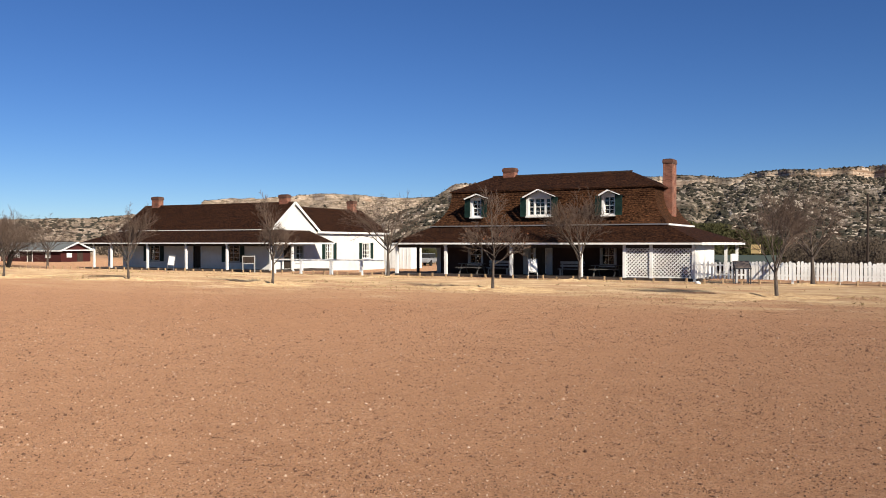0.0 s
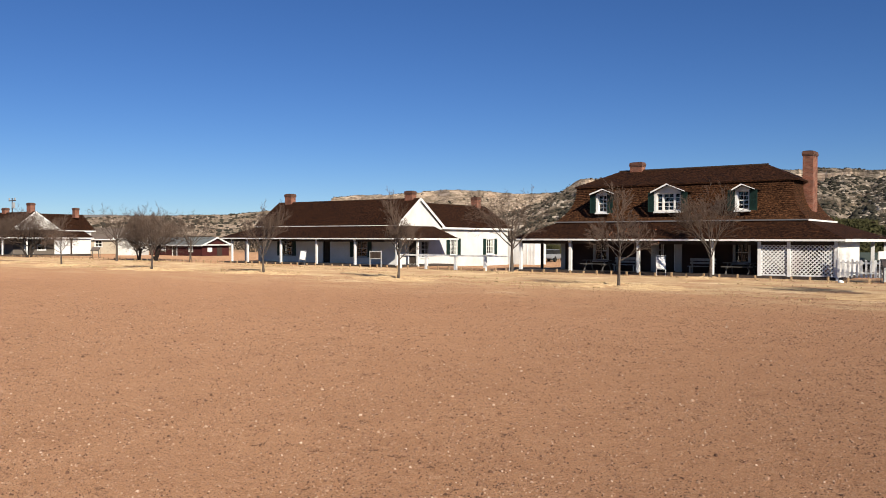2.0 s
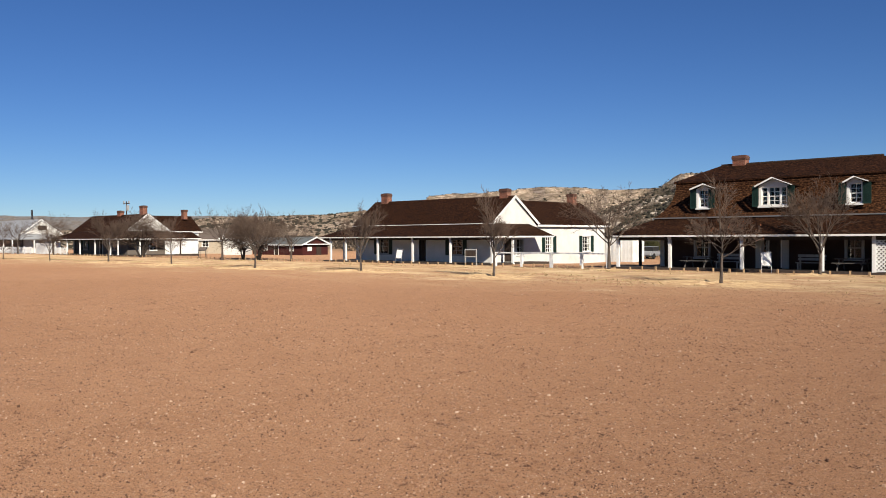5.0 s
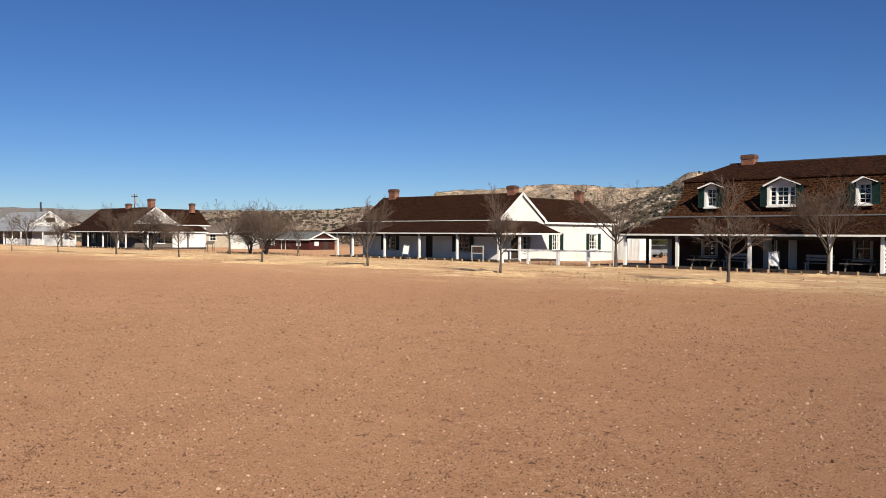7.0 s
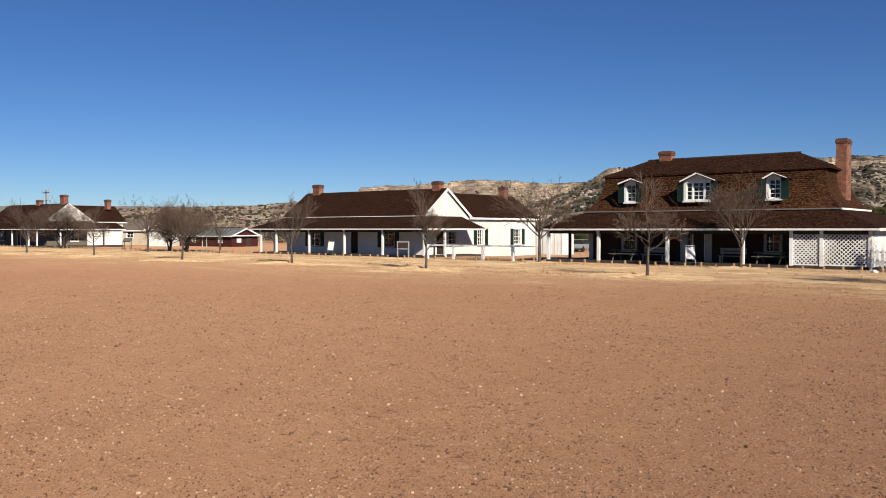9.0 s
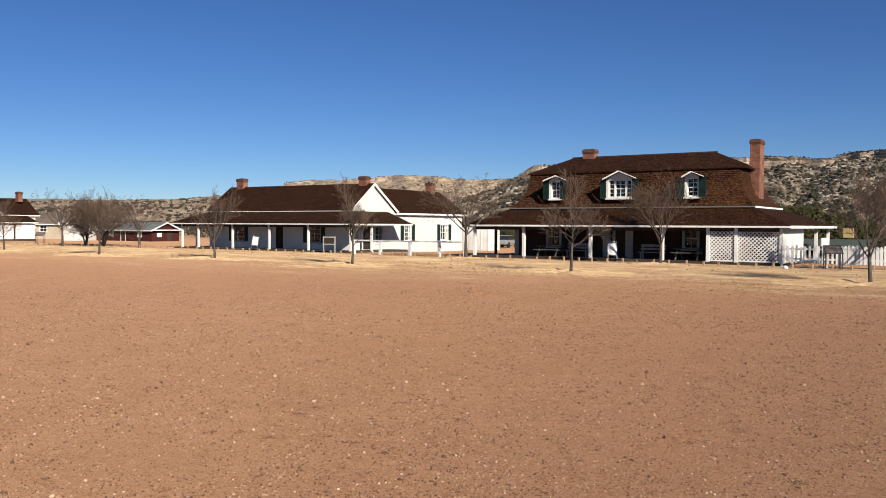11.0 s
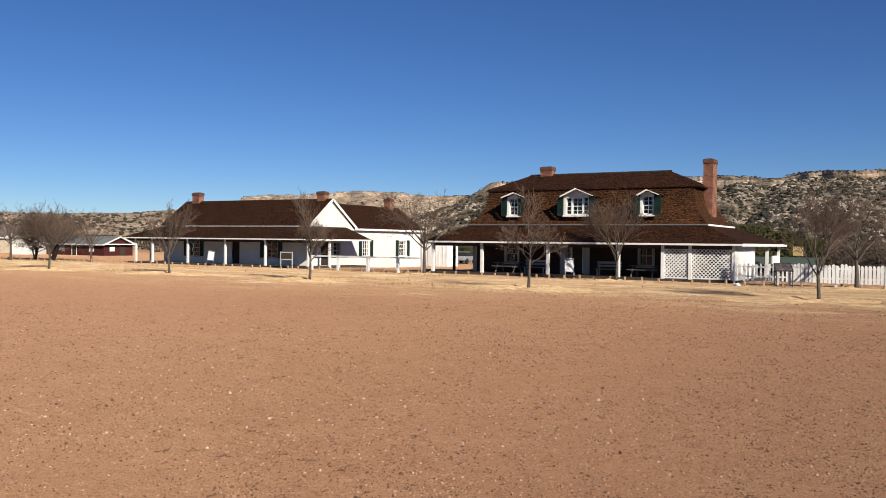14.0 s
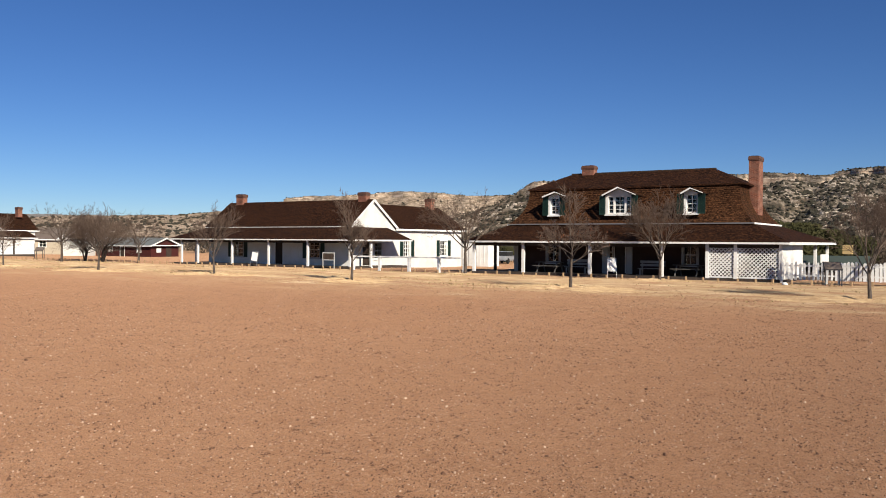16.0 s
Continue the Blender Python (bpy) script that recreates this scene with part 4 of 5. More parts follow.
def farthest_house():
    """A white gabled house with a grey roof beyond the row."""
    h = thing("grey_roofed_house", (-155, 57, 0), "white gabled house with a weathered grey roof and stovepipe", "house")
    x0, x1, y0, yb, yr = -168.0, -149.0, 53.2, 59.7, 56.4
    # front wall coloured dark for the porch's shadow
    part("wall", wall_bm("x", y0, 0.3, x0, x1, -0.1, 3.4), SHADED_WALL, h, "front wall with the porch shade in its colour")
    part("wall", wall_bm("x", yb, -0.3, x0, x1, -0.4, 3.4), WHITE_WALL, h)
    part("wall", wall_bm("y", x1, -0.3, y0 + 0.3, yb - 0.3, -0.4, 3.4), WHITE_WALL, h)
    part("wall", wall_bm("y", x0, 0.3, y0 + 0.3, yb - 0.3, -0.4, 3.4), WHITE_WALL, h)
    bm = bmesh.new()
    for xx in (x1, x1 - 0.3):
        bm.faces.new([bm.verts.new(p) for p in ((xx, y0, 3.4), (xx, yb, 3.4), (xx, yr, 5.75))])
    part("gable", bm, WHITE_WALL, h)
    part("vent", boxes((x1 + 0.003, x1 + 0.05, 55.9, 57.4, 3.95, 4.75)), DARK_WOOD, h, "brown attic shutter")
    for s in (-1, 1):
        bm = bmesh.new()
        ye = yr + s * 3.6
        slab(bm, [(x0 - 0.3, ye, 3.3), (x1 + 0.3, ye, 3.3), (x1 + 0.3, yr, 5.85), (x0 - 0.3, yr, 5.85)], 0.1)
        part("roof", bm, GREY_ROOF, h, "weathered grey roof")
        bm = bmesh.new()
        beam(bm, (x1 + 0.33, ye, 3.2), (x1 + 0.33, yr, 5.77), 0.05, 0.2)
        part("barge_board", bm, WHITE, h)
    bm = bmesh.new()
    slab(bm, [(x0 - 1, 50.6, 2.4), (x1 + 2.4, 50.6, 2.4), (x1, 53.1, 3.35), (x0, 53.1, 3.35)], 0.07)
    slab(bm, [(x1 + 2.4, 50.6, 2.4), (x1 + 2.4, 59.0, 2.4), (x1, 58.0, 3.35), (x1, 53.1, 3.35)], 0.07)
    part("porch_roof", bm, GREY_ROOF, h, "weathered grey porch roof")
    for x in (-163, -159, -155, -151, -146.9):
        post(h, x, 51.0, 2.32, 0.18)
    for y in (54.5, 58.0):
        post(h, -146.9, y, 2.32, 0.18)
    bm = bmesh.new()
    bmesh.ops.create_cone(bm, cap_ends=True, segments=10, radius1=0.16, radius2=0.16, depth=2.2, matrix=Matrix.Translation((-154.5, 57.0, 6.5)))
    part("stovepipe", bm, METAL, h, "black stovepipe")


farthest_house()


# ---- sheds and neighbouring buildings ----
def shed():
    """A lean-to of upright boards whose roof falls to the rear."""
    h = thing("board_shed", (-44, 73, -0.3), "small white board-and-batten lean-to shed", "shed")
    x0, x1, y0, y1, zf, zb = -46.4, -42.0, 72.1, 74.3, 2.2, 1.8
    part("wall", boxes((x0, x1, y0, y0 + 0.08, -0.45, zf)), WHITE, h)
    part("wall", boxes((x0, x1, y1 - 0.08, y1, -0.45, zb)), WHITE, h)
    for x in (x0, x1 - 0.08):
        bm = bmesh.new()
        lo = [bm.verts.new(p) for p in ((x, y0 + 0.08, -0.45), (x, y1 - 0.08, -0.45), (x, y1 - 0.08, zb), (x, y0 + 0.08, zf))]
        hi = [bm.verts.new((v.co.x + 0.08, v.co.y, v.co.z)) for v in lo]
        bm.faces.new(lo[::-1]), bm.faces.new(hi)
        for i in range(4):
            bm.faces.new((lo[i], lo[(i + 1) % 4], hi[(i + 1) % 4], hi[i]))
        part("side_wall", bm, WHITE, h)
    for i in range(11):
        part("batten", boxes((x0 + 0.1 + i * 0.42, x0 + 0.16 + i * 0.42, y0 - 0.03, y0 - 0.002, -0.35, zf - 0.04)), WHITE, h)
    part("hatch", boxes((x0 + 2.1, x0 + 2.95, y0 - 0.06, y0 - 0.031, -0.25, 1.75)), WHITE, h)
    bm = bmesh.new()
    slab(bm, [(x0 - 0.2, y0 - 0.18, zf + 0.1), (x1 + 0.12, y0 - 0.18, zf + 0.1), (x1 + 0.12, y1 + 0.2, zb + 0.06), (x0 - 0.2, y1 + 0.2, zb + 0.06)], 0.05)
    part("roof", bm, ROOF, h)


shed()


def gabled(name, label, loc, turn, length, depth, wall_h, ridge_h, wall_mat, roof_mat, wins=(), doors=(), base=-0.5, trim=True, end_parts=()):
    """A plain gabled building, its long front to the local -y."""
    h = thing(name, (0, 0, 0), label, "building")
    L, D = length / 2, depth / 2
    part("wall", wall_bm("x", -D, 0.25, -L, L, base, wall_h, [*wins, *doors]), wall_mat, h)
    part("wall", wall_bm("x", D, -0.25, -L, L, base, wall_h), wall_mat, h)
    for x, s in ((-L, 1), (L, -1)):
        part("wall", wall_bm("y", x, s * 0.25, -D + 0.25, D - 0.25, base, wall_h), wall_mat, h)
        bm = bmesh.new()
        for xx in (x, x + s * 0.2):
            bm.faces.new([bm.verts.new(p) for p in ((xx, -D, wall_h), (xx, D, wall_h), (xx, 0, ridge_h - 0.1))])
        part("gable", bm, wall_mat, h)
    for s in (-1, 1):
        bm = bmesh.new()
        slab(bm, [(-L - 0.4, s * (D + 0.4), wall_h - 0.15), (L + 0.4, s * (D + 0.4), wall_h - 0.15), (L + 0.4, 0, ridge_h), (-L - 0.4, 0, ridge_h)], 0.1)
        part("roof", bm, roof_mat, h)
        if trim:
            part("fascia", boxes((-L - 0.4, L + 0.4, s * (D + 0.42) - 0.03, s * (D + 0.42) + 0.03, wall_h - 0.32, wall_h - 0.14)), WHITE, h)
            for x in (-L - 0.43, L + 0.43):
                bm = bmesh.new()
                beam(bm, (x, s * (D + 0.4), wall_h - 0.25), (x, 0, ridge_h - 0.08), 0.05, 0.2)
                part("barge_board", bm, WHITE, h)
    for w in wins:
        window(h, "x", -D, -1, *w, 2, 2)
    for d in doors:
        door(h, "x", -D, -1, *d)
    for nm, b, mat in end_parts:
        part(nm, boxes(b), mat, h)
    h.matrix_basis = pose(*loc, 0, 0, turn)
    return h


gabled("red_barn", "low barn-red building with a dull green-grey roof and white trim", (-106.0, 77.6, 0.0), 0, 13, 4.8, 1.5, 2.5, RED_WALL, BARN_ROOF, wins=((-3.3, -2.5, 0.4, 1.0), (3.4, 4.2, 0.4, 1.0)), doors=((-0.6, 0.4, -0.3, 1.35),),
       end_parts=(("eave_band", (6.5, 7.1, -2.7, 2.7, 1.28, 1.42), WHITE), ("end_window", (6.502, 6.56, -1.5, -0.7, 0.35, 0.95), WHITE), ("end_door", (6.502, 6.55, 0.2, 1.1, -0.4, 1.2), DARK_WOOD)))
gabled("white_shed", "plain white windowless shed", (-113.2, 72.8, 0.0), 30, 3.4, 3.4, 2.5, 2.9, WHITE_WALL, TAN_ROOF)
gabled("tan_house", "tan stucco house with a brown roof", (-131.0, 77.5, 0.0), 28, 12, 8, 2.3, 4.1, TAN_WALL, TAN_ROOF, wins=((2.0, 3.2, 0.9, 1.9), (-3.0, -1.8, 0.9, 1.9)))
gabled("green_roofed_shed", "low shed with a dull green roof behind the picket fence", (-10.9, 71.0, -1.0), 0, 6.4, 5.0, 1.75, 2.35, BRUSH, GREEN_ROOF, trim=False)


# ---- fence ----
def picket_mesh(hgt, wid, lean=0.0):
    """A dog-eared picket, its top a little out of square."""
    bm = bmesh.new()
    c = wid * 0.3
    pts = [(-wid / 2, 0), (wid / 2, 0.01), (wid / 2, hgt - 0.07), (wid / 2 - c, hgt - lean), (-wid / 2 + c, hgt), (-wid / 2, hgt - 0.06)]
    fr = [bm.verts.new((x, -0.011, z)) for x, z in pts]
    bk = [bm.verts.new((x, 0.011, z)) for x, z in pts]
    bm.faces.new(fr), bm.faces.new(bk[::-1])
    for i in range(6):
        bm.faces.new((fr[(i + 1) % 6], fr[i], bk[i], bk[(i + 1) % 6]))
    return mesh_of(bm, "picket", WHITE_FENCE)


def fence(x0, x1, y, label, hgt=1.05, lift=0.2, pitch=0.2, wid=0.155, posts=2.4):
    rng = random.Random(int(-x0 * 10))
    f = thing("picket_fence", (x0, y, 0), label, "fence")
    kinds = [picket_mesh(hgt * k, wid * w, l) for k, w, l in ((1.0, 1.0, 0.0), (0.985, 0.86, 0.02), (1.02, 0.93, -0.015), (0.97, 1.06, 0.01))]
    for z in (0.42, 0.98):
        part("rail", boxes((x0, x1, y + 0.012, y + 0.05, z, z + 0.09)), WHITE_FENCE, f)
    x = x0
    while x < x1 + 0.01:
        part("fence_post", boxes((x - 0.06, x + 0.06, y + 0.05, y + 0.17, 0, 1.2)), WHITE_FENCE, f)
        x += posts
    x = x0 + 0.1
    while x < x1:
        piece("picket", rng.choice(kinds), (x + rng.uniform(-0.012, 0.012), y, lift + rng.uniform(-0.025, 0.025)), f, (0, rng.uniform(-0.022, 0.022), 0))
        x += pitch


fence(-9.85, -6.9, 50.55, "slim white pickets with open gaps before the porch side", 1.02, 0.2, 0.235, 0.13)
fence(-6.8, 8.0, 50.55, "white painted fence of close dog-eared pickets", 1.05, 0.2, 0.2, 0.168)
fence(-152.0, -136.5, 50.3, "white picket fence before the grey-roofed house", 1.0, 0.1, 0.24, 0.12)
bw = thing("board_fence", (-131.5, 50.3, 0), "solid white board fence", "fence")
for i in range(28):
    part("board", boxes((-135.0 + i * 0.25, -134.77 + i * 0.25, 50.28, 50.31, 0.1, 1.75)), WHITE_FENCE, bw)
part("rail", boxes((-135.0, -128.0, 50.311, 50.36, 0.4, 0.5)), WHITE_FENCE, bw)
part("rail", boxes((-135.0, -128.0, 50.311, 50.36, 1.4, 1.5)), WHITE_FENCE, bw)
fence(-127.8, -123.5, 50.3, "short run of white picket fence beside a porch", 1.0, 0.1, 0.24, 0.12, 2.1)


# ---- stakes along the path ----
def stakes():
    bm = boxes((-0.055, 0.055, -0.05, 0.05, -0.1, 0.25))
    bmesh.ops.bevel(bm, geom=bm.edges[:], offset=0.012, segments=1, affect="EDGES")
    me = mesh_of(bm, "timber_stake", STAKE)
    rng = random.Random(9)
    x = -127.0
    while x < 4.0:
        y = 49.25 + rng.uniform(-0.12, 0.12)
        if not any(abs(x - c) < 0.5 for c in (-36.5, -77.0)):
            s = new("timber_stake", me)
            s.location = (x + rng.uniform(-0.08, 0.08), y, height(x, y))
            s.rotation_euler = (rng.uniform(-0.05, 0.05), rng.uniform(-0.06, 0.06), rng.uniform(-0.3, 0.3))
            s.scale = (1, 1, rng.uniform(0.85, 1.2))
            tagged(s, "short raw timber stake in the straw beside the path", "stake", "stakes along the path")
        x += 1.0


stakes()


# ---- hitching rail ----
hr = thing("hitching_rail", (-36, 49.7, 0), "white painted hitching rail on square posts", "rail")
for x in (-41.1, -38.5, -35.75, -33.1, -30.9):
    part("rail_post", boxes((x - 0.1, x + 0.1, 49.6, 49.8, -0.1, 1.12), (x - 0.12, x + 0.12, 49.58, 49.82, 1.02, 1.06)), WHITE, hr)
part("rail_bar", boxes((-41.5, -30.1, 49.65, 49.75, 1.02, 1.13)), WHITE, hr)


# ---- signs, lecterns, benches, tables ----
def board_sign(x, y, lean=0.0, turn=25):
    s = thing("easel_sign", (0, 0, 0), "white notice board on a thin metal easel", "sign", "notice boards")
    b = part("board", boxes((-0.27, 0.27, -0.02, 0.02, 0.5, 1.22)), WHITE, s)
    part("frame", boxes((-0.3, -0.27, -0.03, 0.03, 0.0, 1.32), (0.27, 0.3, -0.03, 0.03, 0.0, 1.32), (-0.27, 0.27, -0.03, 0.03, 1.27, 1.31), (-0.27, 0.27, -0.03, 0.03, 0.44, 0.49)), GUTTER, s, "thin grey metal frame")
    s.matrix_basis = pose(x, y, height(x, y), -8, lean, turn)
    return s


board_sign(-19.75, 49.5, 0, 34)
board_sign(-52.45, 50.0, 6, 20)
fs = thing("framed_panel", (0, 0, 0), "information panel in a pale wooden frame", "sign")
part("panel", boxes((-0.5, 0.5, -0.02, 0.02, 0.75, 1.24)), DARK_WOOD, fs)
part("frame", boxes((-0.56, -0.5, -0.04, 0.04, -0.05, 1.34), (0.5, 0.56, -0.04, 0.04, -0.05, 1.34), (-0.5, 0.5, -0.04, 0.04, 1.24, 1.32), (-0.5, 0.5, -0.04, 0.04, 0.68, 0.75)), GREY_AND_SHADED_WHITE, fs)
fs.matrix_basis = pose(-44.0, 50.1, 0, 0, 0, 10)


def lectern(x, y, turn):
    s = thing("interpretive_lectern", (0, 0, 0), "slanted interpretive panel on thin dark metal legs", "sign", "interpretive panels")
    bm = bmesh.new()
    slab(bm, [(-0.46, -0.34, 0.88), (0.46, -0.34, 0.88), (0.46, 0.34, 1.3), (-0.46, 0.34, 1.3)], 0.04)
    panel = part("panel", bm, METAL, s, "dark metal panel frame")
    bm = bmesh.new()
    slab(bm, [(-0.42, -0.3, 0.911), (0.42, -0.3, 0.911), (0.42, 0.3, 1.281), (-0.42, 0.3, 1.281)], 0.004)
    part("printed_face", bm, SIGN_FACE, panel, "faded brownish printed face")
    for sx in (-0.42, 0.42):
        bm = boxes((sx - 0.025, sx + 0.025, -0.3, -0.25, 0, 0.86), (sx - 0.025, sx + 0.025, 0.25, 0.3, 0, 1.2))
        beam(bm, (sx, -0.27, 0.06), (sx, 0.28, 0.06), 0.04, 0.04)
        part("leg", bm, METAL, s)
    s.matrix_basis = pose(x, y, 0, 0, 0, turn)


lectern(-6.95, 49.3, 20)
lectern(-89.0, 52.4, 40)


def weeds():
    """Dead sprigs and bits of stick lying on the bare dirt."""
    rng = random.Random(58)
    v, f = [], []
    for _ in range(260):
        a, r = radians(rng.uniform(-4, 76)), 7.0 + 26.0 * rng.random() ** 1.3
        x, y = -math.sin(a) * r, math.cos(a) * r
        z = height(x, y)
        for _ in range(rng.randint(3, 9)):
            q, l = rng.random() * 6.283, rng.uniform(0.02, 0.09)
            p = Vector((x + rng.gauss(0, 0.04), y + rng.gauss(0, 0.04), z + 0.004))
            d = Vector((math.cos(q) * l, math.sin(q) * l, rng.uniform(0.0, 0.03)))
            s = Vector((-math.sin(q), math.cos(q), 0)) * 0.004
            b = len(v)
            v += [tuple(p - s), tuple(p + s), tuple(p + d)]
            v.append(tuple(p + d * 0.5 + Vector((0, 0, 0.008))))
            f += [(b, b + 1, b + 3), (b + 1, b + 2, b + 3), (b, b + 3, b + 2)]
    stuff("dead_weeds", v, f, CLOD, "dark dead weed sprigs on the dirt", "weeds")


weeds()


def bench(x, y, turn=0):
    s = thing("porch_bench", (0, 0, 0), "worn pale wooden bench with a slatted back on the porch", "bench", "porch benches")
    part("seat", boxes((-0.85, 0.85, -0.25, -0.02, 0.42, 0.46), (-0.85, 0.85, 0.0, 0.22, 0.42, 0.46)), BENCH_PAINT, s)
    part("back", boxes((-0.85, 0.85, 0.24, 0.28, 0.58, 0.72), (-0.85, 0.85, 0.26, 0.3, 0.78, 0.95)), BENCH_PAINT, s)
    for sx in (-0.7, 0.7):
        part("leg", boxes((sx - 0.04, sx + 0.04, -0.22, -0.14, 0, 0.42), (sx - 0.04, sx + 0.04, 0.2, 0.28, 0, 0.9), (sx - 0.035, sx + 0.035, -0.14, 0.2, 0.34, 0.42)), BENCH_PAINT, s)
    s.matrix_basis = pose(x, y, 0.14, 0, 0, turn)


def picnic(x, y, turn=0):
    s = thing("picnic_table", (0, 0, 0), "weathered wooden picnic table on the shaded porch", "table", "porch tables")
    for i in range(4):
        part("top_board", boxes((-0.95, 0.95, -0.36 + i * 0.18, -0.2 + i * 0.18, 0.7, 0.74)), GREY_WOOD, s)
    for sx in (-0.68, 0.68):
        bm = bmesh.new()
        beam(bm, (sx, -0.62, 0.0), (sx, -0.2, 0.7), 0.08, 0.05)
        beam(bm, (sx + 0.06, 0.62, 0.0), (sx + 0.06, 0.2, 0.7), 0.08, 0.05)
        part("trestle", bm, GREY_WOOD, s)
        bm = bmesh.new()
        beam(bm, (sx, -0.7, 0.42), (sx, 0.7, 0.42), 0.05, 0.08)
        part("crossbar", bm, GREY_WOOD, s)
    for sy in (-0.62, 0.62):
        part("seat_board", boxes((-0.95, 0.95, sy - 0.13, sy + 0.13, 0.46, 0.5)), GREY_WOOD, s)
    s.matrix_basis = pose(x, y, 0.14, 0, 0, turn)


picnic(-25.5, 52.3)
bench(-23.6, 52.7)
bench(-18.3, 52.7)
picnic(-15.75, 52.3)


# ---- poles ----
def pole(name, x, y, hgt, label, arms=False):
    s = thing(name, (x, y, 0), label, "pole")
    bm = bmesh.new()
    bmesh.ops.create_cone(bm, cap_ends=True, segments=10, radius1=0.11, radius2=0.08, depth=hgt + 1, matrix=Matrix.Translation((x, y, hgt / 2 - 0.5)))
    part("pole", bm, DARK_WOOD, s)
    if arms:
        bm = bmesh.new()
        beam(bm, (x - 1.1, y, hgt - 0.4), (x + 1.1, y, hgt - 0.4), 0.1, 0.12)
        part("crossarm", bm, DARK_WOOD, s)
        for dx in (-0.9, 0.9):
            part("insulator", boxes((x + dx - 0.09, x + dx + 0.09, y - 0.09, y + 0.09, hgt - 0.34, hgt + 0.05)), GREY_ROOF, s)
        part("transformer", boxes((x + 0.2, x + 0.6, y - 0.2, y + 0.2, hgt - 1.6, hgt - 0.7)), GREY_ROOF, s)


pole("utility_pole", -0.9, 75.0, 6.3, "dark weathered wooden utility pole behind the fence")
pole("fence_pole", 0.55, 82.0, 4.2, "short dark wooden pole in the brush")
pole("utility_pole", -136.8, 66.0, 8.8, "wooden utility pole with a crossarm above the roofs", True)
tk = thing("water_tank", (-9.3, 74, 0), "small faded yellow tank on posts", "tank")
part("tank", boxes((-9.65, -8.95, 73.6, 74.3, 1.45, 2.2), (-9.7, -8.9, 73.55, 74.35, 1.8, 1.85)), TANK, tk)
for dx in (-9.55, -9.05):
    part("leg", boxes((dx - 0.06, dx + 0.06, 73.9, 74.05, -1.3, 1.45)), DARK_WOOD, tk)


# ---- bare trees ----
def tube(v, f, pts, rads, sides):
    base = len(v)
    for k, (p, r) in enumerate(zip(pts, rads)):
        d = (pts[min(k + 1, len(pts) - 1)] - pts[max(k - 1, 0)]).normalized()
        s = d.cross(Vector((0.3, 0.9, 0.2)))
        s = s.normalized() if s.length > 1e-3 else Vector((1, 0, 0))
        u = d.cross(s)
        for i in range(sides):
            q = 6.2832 * i / sides
            v.append(tuple(p + (s * math.cos(q) + u * math.sin(q)) * r))
    for k in range(len(pts) - 1):
        for i in range(sides):
            j = (i + 1) % sides
            f.append((base + k * sides + i, base + k * sides + j, base + (k + 1) * sides + j, base + (k + 1) * sides + i))


def grow(rng, store, p, d, length, rad, level, levels, lift, spread, kids):
    n = (6, 5, 4, 3, 2)[level]
    pts, rads = [p.copy()], [rad]
    for k in range(n):
        d = (d + Vector((rng.gauss(0, 1), rng.gauss(0, 1), rng.gauss(0, 0.6))) * (0.035, 0.08, 0.1, 0.1, 0.1)[level] + Vector((0, 0, lift * (0.12 if level else 0.3)))).normalized()
        p = p + d * (length / n)
        pts.append(p.copy())
        rads.append(max(rad * (1 - (0.75 if level else 0.55) * (k + 1) / n), 0.0078))
    store[0 if level < 2 else 1].append((pts, rads, (7, 5, 4, 3, 3)[level]))
    if level + 1 >= levels:
        store[2].append(p)
        return
    m = kids[level]
    for c in range(m):
        u = (0.3 if level else 0.62) + (0.68 if level else 0.38) * (c + rng.random()) / m
        u = min(u, 0.98)
        k = min(int(u * n), n - 1)
        q = pts[k].lerp(pts[k + 1], u * n - k)
        axis = (pts[k + 1] - pts[k]).normalized()
        az = c * 2.4 + rng.uniform(-0.5, 0.5)
        side = axis.orthogonal().normalized()
        side = Matrix.Rotation(az, 3, axis) @ side
        ang = spread[level] * rng.uniform(0.75, 1.25)
        nd = (axis * math.cos(ang) + side * math.sin(ang)).normalized()
        frac = (0.8, 0.62, 0.55, 0.5)[level] * rng.uniform(0.75, 1.15) * (1.15 - 0.45 * u if level else 1.0)
        grow(rng, store, q, nd, length * frac if level else store[3] * rng.uniform(0.75, 1.05), rads[k] * (0.62 if level else 0.55), level + 1, levels, lift, spread, kids)


